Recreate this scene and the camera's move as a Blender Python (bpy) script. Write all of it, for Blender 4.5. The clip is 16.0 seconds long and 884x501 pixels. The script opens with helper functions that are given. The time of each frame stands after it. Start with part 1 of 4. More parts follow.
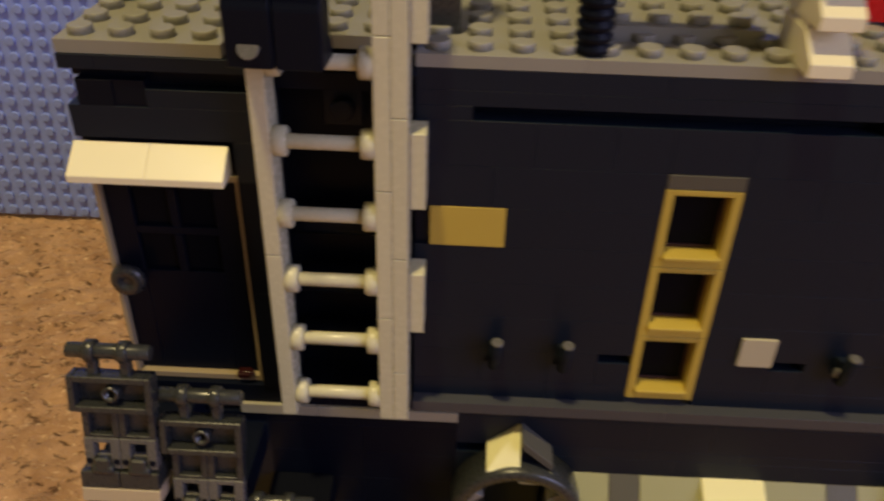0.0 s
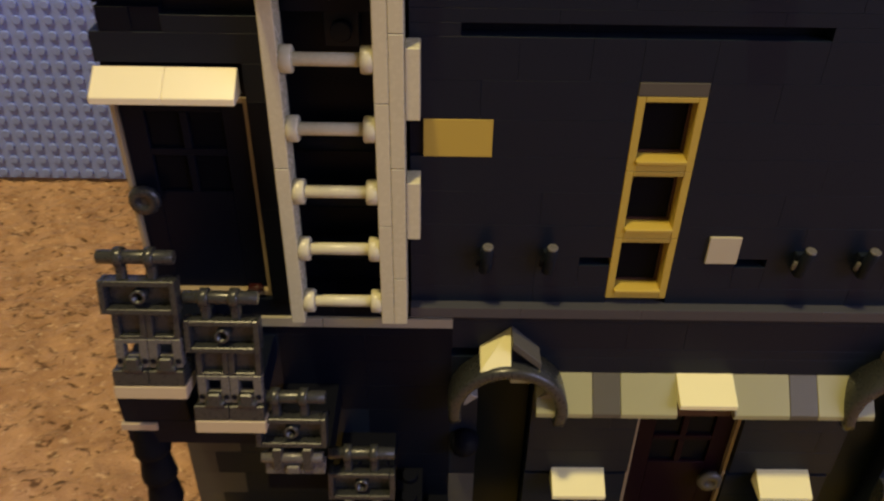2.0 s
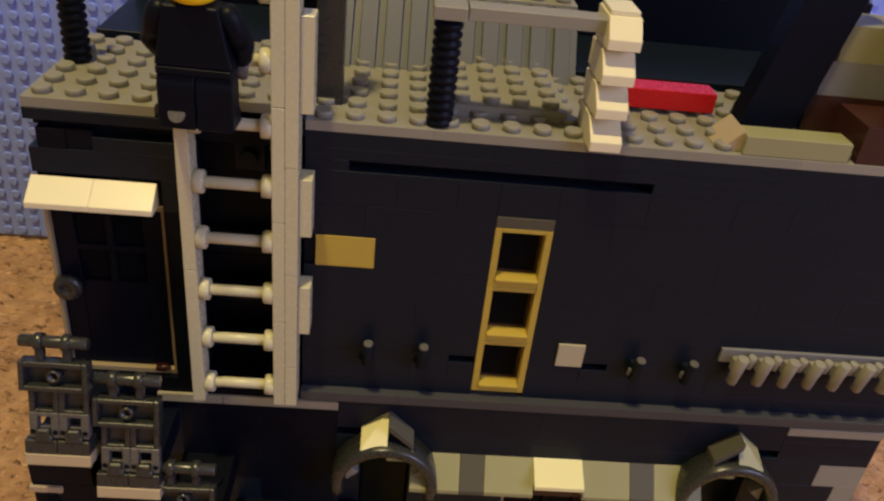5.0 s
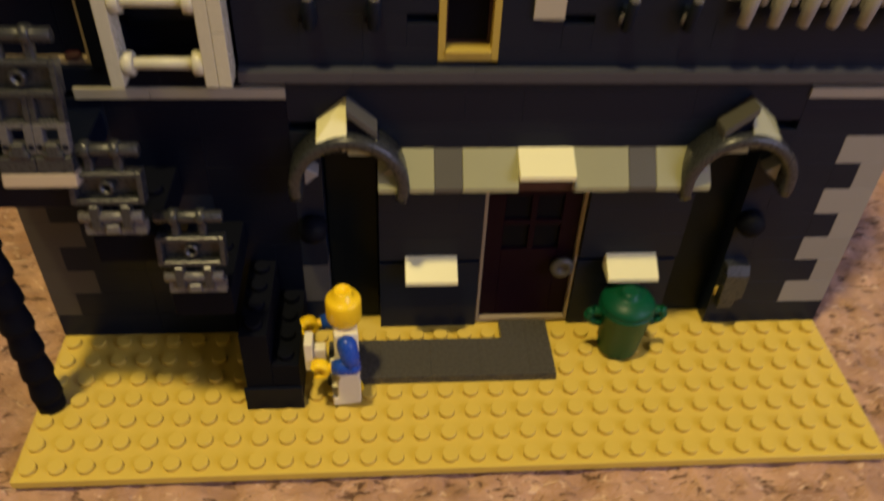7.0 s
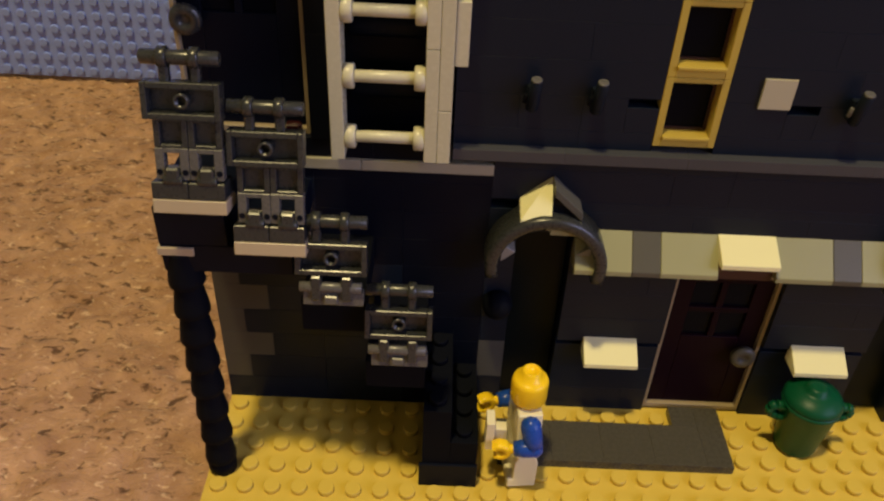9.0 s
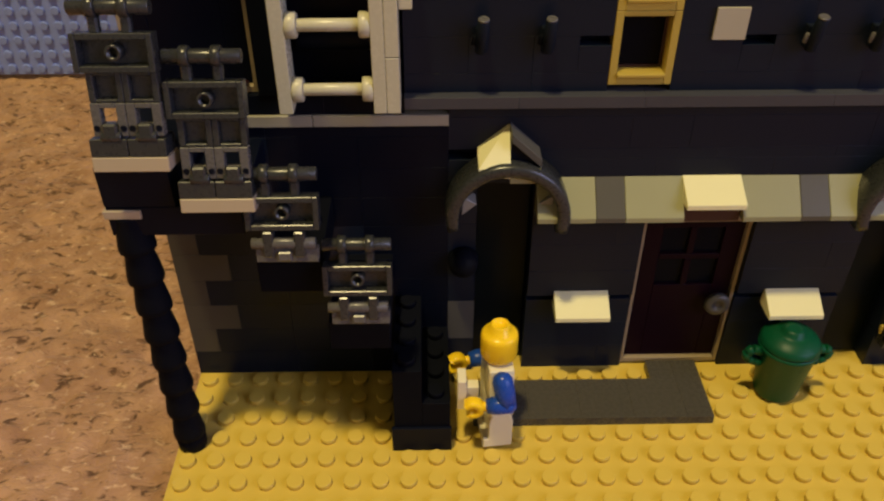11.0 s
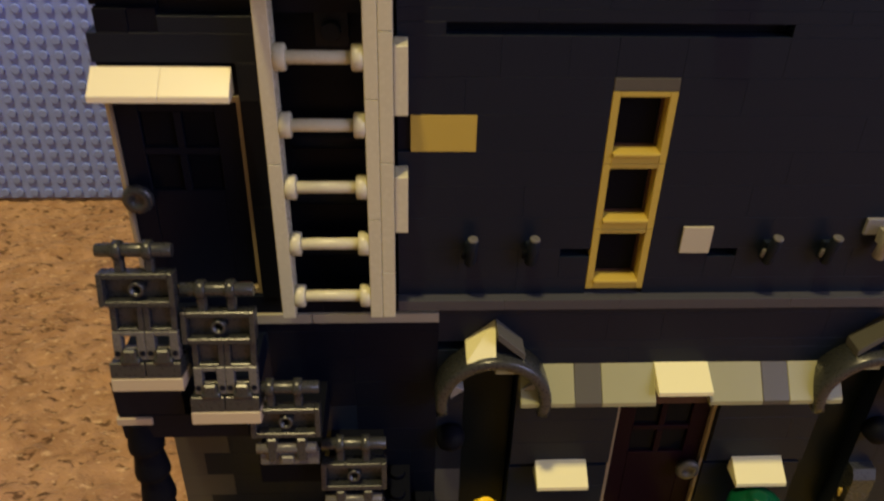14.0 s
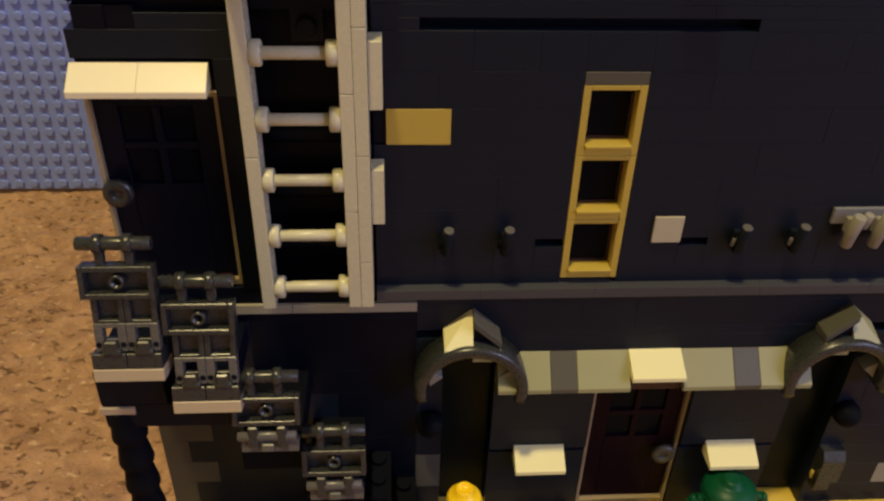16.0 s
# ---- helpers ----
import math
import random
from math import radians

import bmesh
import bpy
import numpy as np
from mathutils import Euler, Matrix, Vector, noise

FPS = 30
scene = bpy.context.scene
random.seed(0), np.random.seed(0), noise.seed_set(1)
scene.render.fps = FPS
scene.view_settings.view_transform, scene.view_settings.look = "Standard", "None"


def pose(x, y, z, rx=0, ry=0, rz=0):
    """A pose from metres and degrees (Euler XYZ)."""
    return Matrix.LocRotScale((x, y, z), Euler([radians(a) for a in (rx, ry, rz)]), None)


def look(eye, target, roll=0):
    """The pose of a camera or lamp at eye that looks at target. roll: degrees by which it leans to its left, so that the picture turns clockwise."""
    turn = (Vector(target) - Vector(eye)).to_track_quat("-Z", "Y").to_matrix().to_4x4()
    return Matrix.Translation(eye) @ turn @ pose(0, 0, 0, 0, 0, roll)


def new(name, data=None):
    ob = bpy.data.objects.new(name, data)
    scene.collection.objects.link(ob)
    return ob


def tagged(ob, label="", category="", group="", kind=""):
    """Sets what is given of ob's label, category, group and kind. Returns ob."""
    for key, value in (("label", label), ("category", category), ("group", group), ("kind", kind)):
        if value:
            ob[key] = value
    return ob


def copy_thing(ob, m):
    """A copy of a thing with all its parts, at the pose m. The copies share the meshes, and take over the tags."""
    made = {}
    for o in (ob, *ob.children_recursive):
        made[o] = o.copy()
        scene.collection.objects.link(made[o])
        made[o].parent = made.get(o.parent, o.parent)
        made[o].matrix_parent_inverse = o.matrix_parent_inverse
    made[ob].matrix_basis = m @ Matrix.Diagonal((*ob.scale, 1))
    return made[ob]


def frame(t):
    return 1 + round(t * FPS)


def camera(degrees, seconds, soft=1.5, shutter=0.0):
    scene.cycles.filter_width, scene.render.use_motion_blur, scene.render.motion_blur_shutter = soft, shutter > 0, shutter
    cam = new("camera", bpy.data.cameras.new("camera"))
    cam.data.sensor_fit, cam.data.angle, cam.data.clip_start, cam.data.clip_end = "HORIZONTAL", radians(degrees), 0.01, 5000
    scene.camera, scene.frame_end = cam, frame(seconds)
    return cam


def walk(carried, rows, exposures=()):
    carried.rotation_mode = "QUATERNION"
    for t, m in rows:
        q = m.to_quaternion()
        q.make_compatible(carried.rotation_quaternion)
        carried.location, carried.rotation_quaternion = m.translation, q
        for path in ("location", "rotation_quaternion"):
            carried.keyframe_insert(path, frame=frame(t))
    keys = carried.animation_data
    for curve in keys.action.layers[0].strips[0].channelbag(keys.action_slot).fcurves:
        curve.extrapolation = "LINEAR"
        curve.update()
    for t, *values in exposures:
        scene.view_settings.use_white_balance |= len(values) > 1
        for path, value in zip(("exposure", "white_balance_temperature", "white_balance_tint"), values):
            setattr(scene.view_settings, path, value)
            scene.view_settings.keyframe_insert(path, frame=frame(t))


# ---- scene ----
cam = camera(56.61, 16.0, soft=2.2, shutter=0.8)
PATH = [
    (0, (0.07857, -0.09158, 0.23916), (0.07431, 0.07483, 0.12829), 1.73),
    (0.5, (0.08962, -0.10296, 0.24402), (0.08911, 0.06328, 0.13282), 1.36),
    (1, (0.09073, -0.10593, 0.23734), (0.08982, 0.05942, 0.12483), -0.02),
    (1.5, (0.08114, -0.10710, 0.23105), (0.08501, 0.05663, 0.11625), 2.33),
    (2, (0.07515, -0.11424, 0.23569), (0.07667, 0.04902, 0.12018), 1.02),
    (2.5, (0.08213, -0.12491, 0.24144), (0.07928, 0.03657, 0.12348), 0.54),
    (3, (0.08320, -0.12657, 0.24744), (0.09068, 0.03801, 0.13405), 2.61),
    (3.5, (0.08197, -0.12761, 0.25801), (0.09066, 0.04252, 0.15322), 5.17),
    (3.7, (0.08056, -0.12807, 0.26749), (0.09432, 0.04292, 0.16465), 6.57),
    (5.8, (0.09833, -0.13760, 0.26590), (0.11389, 0.03014, 0.15810), 6.70),
    (6, (0.10025, -0.13614, 0.26608), (0.11682, 0.02792, 0.15289), 5.79),
    (6.5, (0.10437, -0.14373, 0.23963), (0.12094, 0.01442, 0.11833), 3.75),
    (7, (0.10528, -0.13758, 0.20350), (0.11954, 0.01290, 0.07253), 2.71),
    (7.5, (0.10051, -0.13642, 0.18871), (0.11513, 0.01477, 0.05861), 2.26),
    (8, (0.09873, -0.13621, 0.18923), (0.10809, 0.02082, 0.06572), 1.02),
    (8.5, (0.08022, -0.13375, 0.19791), (0.07889, 0.02602, 0.07761), 0.55),
    (9, (0.06592, -0.13015, 0.20514), (0.06708, 0.02911, 0.08416), 2.73),
    (9.5, (0.07053, -0.13303, 0.20784), (0.07316, 0.02656, 0.08733), 2.51),
    (10, (0.07441, -0.13109, 0.19847), (0.07570, 0.02795, 0.07721), 1.12),
    (10.2, (0.07561, -0.13182, 0.19360), (0.07418, 0.02722, 0.07234), -0.57),
    (12.5, (0.07340, -0.13533, 0.19074), (0.08390, 0.02588, 0.07284), 2.31),
    (13, (0.07457, -0.13664, 0.18819), (0.07694, 0.02709, 0.07335), 0.81),
    (13.5, (0.06902, -0.13184, 0.20725), (0.08147, 0.03729, 0.10123), 2.81),
    (14, (0.06973, -0.12535, 0.23254), (0.07952, 0.04159, 0.12283), 1.55),
    (14.5, (0.06941, -0.12569, 0.23624), (0.07784, 0.04117, 0.12630), 1.22),
    (15, (0.07085, -0.12677, 0.24001), (0.07838, 0.03974, 0.12947), 1.28),
    (15.5, (0.07090, -0.12867, 0.23606), (0.08206, 0.03784, 0.12584), 1.22),
    (16, (0.07333, -0.12837, 0.23579), (0.08526, 0.03667, 0.12346), 1.66),
]
EXPOSURE = -0.45
walk(cam, [(t, look(eye, target, roll)) for t, eye, target, roll in PATH], [(0.0, EXPOSURE), (16.0, EXPOSURE)])

# ---- light: a warm ceiling lamp nearly overhead, a cool window at the side ----
world = bpy.data.worlds.new("world")
scene.world = world
world.use_nodes = True
world.node_tree.nodes["Background"].inputs["Color"].default_value = (0.40, 0.45, 0.75, 1)
world.node_tree.nodes["Background"].inputs["Strength"].default_value = 0.10


def lamp(name, kind, energy, color, m, size, size_y=None):
    data = bpy.data.lights.new(name, kind)
    data.energy, data.color = energy, color
    if kind == "AREA":
        data.shape = "RECTANGLE" if size_y else "DISK"
        data.size = size
        if size_y:
            data.size_y = size_y
    else:
        data.shadow_soft_size = size
    ob = new(name, data)
    ob.matrix_world = m
    return ob


LAMP_AT = Vector((-0.22, -0.37, 2.1))
lamp("ceiling_bulb", "AREA", 47.0, (1.0, 0.80, 0.37), look(LAMP_AT, (0.12, 0.03, 0.0)), 0.15)
lamp("window_daylight", "AREA", 11.0, (0.57, 0.58, 1.0), look((1.02, -0.60, 0.62), (0.15, 0.05, 0.12)), 0.8, 0.7)

# ---- units: one stud pitch and one plate height ----
U, P = 0.008, 0.0032


# ---- materials ----
def mat_nodes(name):
    m = bpy.data.materials.new(name)
    m.use_nodes = True
    nt = m.node_tree
    return m, nt, nt.nodes["Principled BSDF"]


def node(nt, kind, **values):
    n = nt.nodes.new(kind)
    for key, value in values.items():
        n.inputs[key.replace("_", " ")].default_value = value
    return n


def plastic(name, rgb, rough=0.28, vary=0.10, spec=0.35):
    """Moulded plastic: faint mottling, per-piece tone, fine scratches and dust in the gloss."""
    m, nt, b = mat_nodes(name)
    tex = nt.nodes.new("ShaderNodeTexCoord")
    big = node(nt, "ShaderNodeTexNoise", Scale=60.0, Detail=4.0)
    fine = node(nt, "ShaderNodeTexNoise", Scale=900.0, Detail=3.0)
    info = nt.nodes.new("ShaderNodeObjectInfo")
    for n in (big, fine):
        nt.links.new(tex.outputs["Object"], n.inputs["Vector"])
    add = nt.nodes.new("ShaderNodeMath")
    add.operation = "ADD"
    nt.links.new(big.outputs["Fac"], add.inputs[0])
    nt.links.new(info.outputs["Random"], add.inputs[1])
    tone = node(nt, "ShaderNodeMapRange", To_Min=1.0 - vary, To_Max=1.0 + vary)
    tone.inputs["From Max"].default_value = 2.0
    nt.links.new(add.outputs[0], tone.inputs["Value"])
    hsv = node(nt, "ShaderNodeHueSaturation", Color=(*rgb, 1))
    nt.links.new(tone.outputs["Result"], hsv.inputs["Value"])
    nt.links.new(hsv.outputs["Color"], b.inputs["Base Color"])
    gloss = node(nt, "ShaderNodeMapRange", To_Min=rough - 0.05, To_Max=rough + 0.10)
    nt.links.new(fine.outputs["Fac"], gloss.inputs["Value"])
    nt.links.new(gloss.outputs["Result"], b.inputs["Roughness"])
    bump = node(nt, "ShaderNodeBump", Strength=0.02, Distance=0.0002)
    nt.links.new(fine.outputs["Fac"], bump.inputs["Height"])
    nt.links.new(bump.outputs["Normal"], b.inputs["Normal"])
    b.inputs["Specular IOR Level"].default_value = spec
    return m


DARK = plastic("dark_grey_plastic", (0.0050, 0.0094, 0.0195), 0.38, 0.04, 0.22)
SMOKED = plastic("smoked_panel_plastic", (0.0012, 0.0046, 0.0072), 0.30, 0.05, 0.12)
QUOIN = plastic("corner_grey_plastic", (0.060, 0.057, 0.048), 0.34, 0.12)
PEG = plastic("peg_black_plastic", (0.0075, 0.0110, 0.0180), 0.5, 0.05, 0.1)
RIB = plastic("rib_grey_plastic", (0.12, 0.125, 0.14), 0.34, 0.05)
TRIM = plastic("trim_grey_plastic", (0.050, 0.052, 0.060), 0.3, 0.05, 0.4)
BLACK = plastic("black_plastic", (0.0026, 0.0042, 0.0105), 0.40, 0.1, 0.12)
MATTE = plastic("matte_black_plastic", (0.0036, 0.0043, 0.0075), 0.6, 0.1, 0.05)
TILE = plastic("pale_cream_plastic", (0.42, 0.385, 0.27), 0.3)
GREY = plastic("light_grey_plastic", (0.255, 0.245, 0.205), 0.34)
MID = plastic("mid_grey_plastic", (0.19, 0.19, 0.19), 0.3)
WHITE = plastic("white_plastic", (0.76, 0.70, 0.49), 0.28, 0.05)
BANDED = plastic("olive_band_plastic", (0.085, 0.080, 0.062), 0.3)
DEEPRED = plastic("deep_red_plastic", (0.022, 0.003, 0.003), 0.3)
IVORY = plastic("ivory_plastic", (0.78, 0.74, 0.42), 0.28, 0.05)
LADDER = plastic("cream_plastic", (0.55, 0.52, 0.355), 0.24, 0.04)
EDGE = plastic("pale_tan_plastic", (0.42, 0.34, 0.23), 0.32, 0.05)
FRAME = plastic("dull_tan_plastic", (0.30, 0.235, 0.14), 0.35, 0.05)
KNOB = plastic("dull_grey_plastic", (0.10, 0.095, 0.09), 0.25)
TAN = plastic("tan_plastic", (0.47, 0.345, 0.062), 0.32, 0.06)
SAND = plastic("sand_plate_plastic", (0.63, 0.457, 0.078), 0.3, 0.03)
STONE = plastic("stone_grey_plastic", (0.285, 0.28, 0.15), 0.34)
MAROON = plastic("dark_red_plastic", (0.0115, 0.0034, 0.0062), 0.36, 0.1, 0.05)
BROWN = plastic("dark_brown_plastic", (0.045, 0.017, 0.014), 0.3)
IRON = plastic("railing_grey_plastic", (0.026, 0.028, 0.029), 0.26, 0.05, 0.55)
PALE = plastic("pale_grey_plastic", (0.34, 0.315, 0.23), 0.3)
DARKPANE = plastic("dark_pane_plastic", (0.0036, 0.0042, 0.0070), 0.2, 0.05, 0.04)
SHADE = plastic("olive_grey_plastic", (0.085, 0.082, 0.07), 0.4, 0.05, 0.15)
GREEN = plastic("green_plastic", (0.0025, 0.066, 0.028), 0.36, 0.1, 0.2)
RED = plastic("red_plastic", (0.50, 0.010, 0.012), 0.25)
YELLOW = plastic("yellow_plastic", (0.90, 0.60, 0.015), 0.22, 0.03)
BLUE = plastic("blue_plastic", (0.012, 0.06, 0.36), 0.25)
SKYBLUE = plastic("light_blue_plate_plastic", (0.27, 0.37, 0.97), 0.4, 0.05)


def carpet_material():
    """Short felted pile: a soft mottled ground with sparse dark gaps and pale fibre ends lying across."""
    m, nt, b = mat_nodes("carpet_pile")
    tex = nt.nodes.new("ShaderNodeTexCoord")

    def noise(scale, detail, stretch=(1, 1, 1), turn=0.0):
        mp = nt.nodes.new("ShaderNodeMapping")
        mp.inputs["Scale"].default_value = stretch
        mp.inputs["Rotation"].default_value = (0, 0, radians(turn))
        nt.links.new(tex.outputs["Object"], mp.inputs["Vector"])
        n = node(nt, "ShaderNodeTexNoise", Scale=scale, Detail=detail, Roughness=0.6)
        n.inputs["Distortion"].default_value = 0.6
        nt.links.new(mp.outputs["Vector"], n.inputs["Vector"])
        return n.outputs["Fac"]

    def cut(fac, lo, hi, to_min, to_max):
        r = node(nt, "ShaderNodeMapRange", To_Min=to_min, To_Max=to_max)
        r.inputs["From Min"].default_value, r.inputs["From Max"].default_value = lo, hi
        nt.links.new(fac, r.inputs["Value"])
        return r.outputs["Result"]

    def blend(fac, under, over):
        mix = nt.nodes.new("ShaderNodeMix")
        mix.data_type = "RGBA"
        nt.links.new(fac, mix.inputs["Factor"])
        nt.links.new(under, mix.inputs["A"])
        mix.inputs["B"].default_value = (*over, 1)
        return mix.outputs["Result"]

    soft = noise(75.0, 4.0)
    ramp = nt.nodes.new("ShaderNodeValToRGB")
    ramp.color_ramp.elements[0].position, ramp.color_ramp.elements[0].color = 0.30, (0.33, 0.180, 0.104, 1)
    ramp.color_ramp.elements[1].position, ramp.color_ramp.elements[1].color = 0.70, (0.56, 0.335, 0.205, 1)
    nt.links.new(soft, ramp.inputs["Fac"])
    gaps = noise(310.0, 3.0, (0.62, 1.0, 1.0), 12.0)
    flecks = noise(420.0, 2.0, (0.62, 1.0, 1.0), -18.0)
    col = blend(cut(gaps, 0.56, 0.67, 0.0, 0.85), ramp.outputs["Color"], (0.075, 0.036, 0.018))
    col = blend(cut(flecks, 0.60, 0.70, 0.0, 0.6), col, (0.80, 0.56, 0.37))
    tone = cut(noise(9.0, 3.0), 0.0, 1.0, 0.80, 1.10)
    hsv = nt.nodes.new("ShaderNodeHueSaturation")
    nt.links.new(col, hsv.inputs["Color"])
    nt.links.new(tone, hsv.inputs["Value"])
    nt.links.new(hsv.outputs["Color"], b.inputs["Base Color"])
    bump = node(nt, "ShaderNodeBump", Strength=0.5, Distance=0.0012)
    nt.links.new(cut(gaps, 0.4, 0.68, 1.0, 0.0), bump.inputs["Height"])
    nt.links.new(bump.outputs["Normal"], b.inputs["Normal"])
    b.inputs["Roughness"].default_value = 0.95
    b.inputs["Specular IOR Level"].default_value = 0.1
    b.inputs["Sheen Weight"].default_value = 0.15
    return m


def paint_material(name, rgb):
    m, nt, b = mat_nodes(name)
    tex = nt.nodes.new("ShaderNodeTexCoord")
    n = node(nt, "ShaderNodeTexNoise", Scale=35.0, Detail=5.0)
    nt.links.new(tex.outputs["Object"], n.inputs["Vector"])
    r = node(nt, "ShaderNodeMapRange", To_Min=0.93, To_Max=1.05)
    nt.links.new(n.outputs["Fac"], r.inputs["Value"])
    h = node(nt, "ShaderNodeHueSaturation", Color=(*rgb, 1))
    nt.links.new(r.outputs["Result"], h.inputs["Value"])
    nt.links.new(h.outputs["Color"], b.inputs["Base Color"])
    b.inputs["Roughness"].default_value = 0.8
    bump = node(nt, "ShaderNodeBump", Strength=0.2, Distance=0.002)
    nt.links.new(n.outputs["Fac"], bump.inputs["Height"])
    nt.links.new(bump.outputs["Normal"], b.inputs["Normal"])
    return m


CARPET = carpet_material()
PAINT = paint_material("wall_paint", (0.42, 0.43, 0.46))


# ---- mesh helpers: x and y in studs, z in plates ----
def v3(x, y, z):
    return Vector((x * U, y * U, z * P))


def box(bm, x0, x1, y0, y1, z0, z1, c=0.00016, mi=0, m=None):
    """A block with chamfered edges."""
    lo, hi = v3(x0, y0, z0), v3(x1, y1, z1)
    c = min(c, 0.3 * min(hi - lo))
    mid, half = (lo + hi) / 2, (hi - lo) / 2
    vs = {}
    for sx in (-1, 1):
        for sy in (-1, 1):
            for sz in (-1, 1):
                for a in range(3):
                    s = Vector((sx * half.x, sy * half.y, sz * half.z))
                    for k, sg in enumerate((sx, sy, sz)):
                        if k != a:
                            s[k] -= sg * c
                    co = mid + s
                    vs[(sx, sy, sz, a)] = bm.verts.new(m @ co if m else co)
    faces = []
    for a in range(3):
        b, d = (a + 1) % 3, (a + 2) % 3
        for s in (-1, 1):
            q = []
            for sb, sd in ((-1, -1), (1, -1), (1, 1), (-1, 1)):
                k = [0, 0, 0]
                k[a], k[b], k[d] = s, sb, sd
                q.append(vs[(*k, a)])
            faces.append(q if s > 0 else q[::-1])
        for sb in (-1, 1):
            for sd in (-1, 1):
                k0, k1 = [0, 0, 0], [0, 0, 0]
                k0[b] = k1[b] = sb
                k0[d] = k1[d] = sd
                k0[a], k1[a] = -1, 1
                q = [vs[(*k0, b)], vs[(*k1, b)], vs[(*k1, d)], vs[(*k0, d)]]
                faces.append(q if sb * sd > 0 else q[::-1])
    for sx in (-1, 1):
        for sy in (-1, 1):
            for sz in (-1, 1):
                q = [vs[(sx, sy, sz, a)] for a in range(3)]
                faces.append(q if sx * sy * sz > 0 else q[::-1])
    for q in faces:
        bm.faces.new(q).material_index = mi


def lathe(bm, profile, m, seg=20, mi=0, arc=360.0, smooth=True):
    """Turn a profile of (radius, height) in metres about the local z axis."""
    full = arc >= 359.9
    n = seg if full else seg + 1
    rings = []
    for r, h in profile:
        rings.append([bm.verts.new(m @ Vector((r * math.cos(radians(arc) * i / seg), r * math.sin(radians(arc) * i / seg), h))) for i in range(n)])
    for a, b in zip(rings, rings[1:]):
        for i in range(seg):
            j = (i + 1) % n
            f = bm.faces.new((a[i], a[j], b[j], b[i]))
            f.material_index, f.smooth = mi, smooth
    if full:
        for ring, flip in ((rings[0], True), (rings[-1], False)):
            f = bm.faces.new(ring[::-1] if flip else ring)
            f.material_index = mi
    return rings


def rod(bm, a, b, r, seg=14, mi=0, c=0.0002):
    """A round bar from a to b, in metres, with eased ends."""
    a, b = Vector(a), Vector(b)
    q = (b - a).to_track_quat("Z", "Y").to_matrix().to_4x4()
    h = (b - a).length
    lathe(bm, [(r - c, 0), (r, c), (r, h - c), (r - c, h)], Matrix.Translation(a) @ q, seg, mi)


def stud(bm, x, y, z, mi=0, seg=14):
    lathe(bm, [(0.0024, -0.0003), (0.0024, 0.0015), (0.00225, 0.0017)], Matrix.Translation(v3(x, y, z)), seg, mi)


def prism(bm, poly, axis, a0, a1, mi=0, m=None, ease=0.00015):
    """A polygon of points in metres, drawn out along an axis ('x': y,z points; 'y': x,z points)."""
    own = bmesh.new()
    rows = []
    for a in (a0, a1):
        rows.append([own.verts.new(Vector((a, p, q)) if axis == "x" else Vector((p, a, q))) for p, q in poly])
    own.faces.new(rows[0][::-1])
    own.faces.new(rows[1])
    n = len(poly)
    for i in range(n):
        own.faces.new((rows[0][i], rows[0][(i + 1) % n], rows[1][(i + 1) % n], rows[1][i]))
    bmesh.ops.recalc_face_normals(own, faces=own.faces)
    if ease:
        bmesh.ops.bevel(own, geom=own.edges[:], offset=ease, segments=1, affect="EDGES")
    for f in own.faces:
        f.material_index = mi
    if m:
        own.transform(m)
    keep = {v: bm.verts.new(v.co) for v in own.verts}
    for f in own.faces:
        bm.faces.new([keep[v] for v in f.verts]).material_index = mi
    own.free()


def mesh_of(name, bm, mats):
    me = bpy.data.meshes.new(name)
    bm.normal_update()
    bm.to_mesh(me)
    bm.free()
    for mt in mats if isinstance(mats, (list, tuple)) else [mats]:
        me.materials.append(mt)
    return me


def thing(name, at=(0, 0, 0), label="", category="", group="", kind=""):
    ob = new(name)
    ob.empty_display_size = 0.01
    ob.location = v3(*at)
    return tagged(ob, label, category, group, kind)


def part(name, bm, material, parent, label=""):
    """One mesh under a thing or a part; its points are in the world's place."""
    ob = new(name, mesh_of(name, bm, material))
    put_under(ob, parent)
    return tagged(ob, label)


def put_under(ob, parent):
    at = Vector((0, 0, 0))
    p = parent
    while p is not None:
        at += p.location
        p = p.parent
    ob.parent = parent
    ob.location = -at
    return ob


def solid(name, bm, material, label="", category="", group="", kind=""):
    return tagged(new(name, mesh_of(name, bm, material)), label, category, group, kind)


SHARED = {}


def brick(parent, material, x0, x1, y0, y1, z0, z1, name="brick", studs=False):
    """One moulded brick or plate; alike pieces share a mesh."""
    key = (round(x1 - x0, 3), round(y1 - y0, 3), round(z1 - z0, 3), material.name, studs)
    if key not in SHARED:
        bm = bmesh.new()
        g = 0.0018
        box(bm, g, x1 - x0 - g, 0, y1 - y0, 0.004, z1 - z0 - 0.004, 0.00005)
        if studs:
            for i in range(int(round(x1 - x0))):
                for j in range(int(round(y1 - y0))):
                    stud(bm, i + 0.5, j + 0.5, z1 - z0)
        SHARED[key] = mesh_of(name, bm, material)
    ob = new(name, SHARED[key])
    put_under(ob, parent)
    ob.location += v3(x0, y0, z0)
    return ob


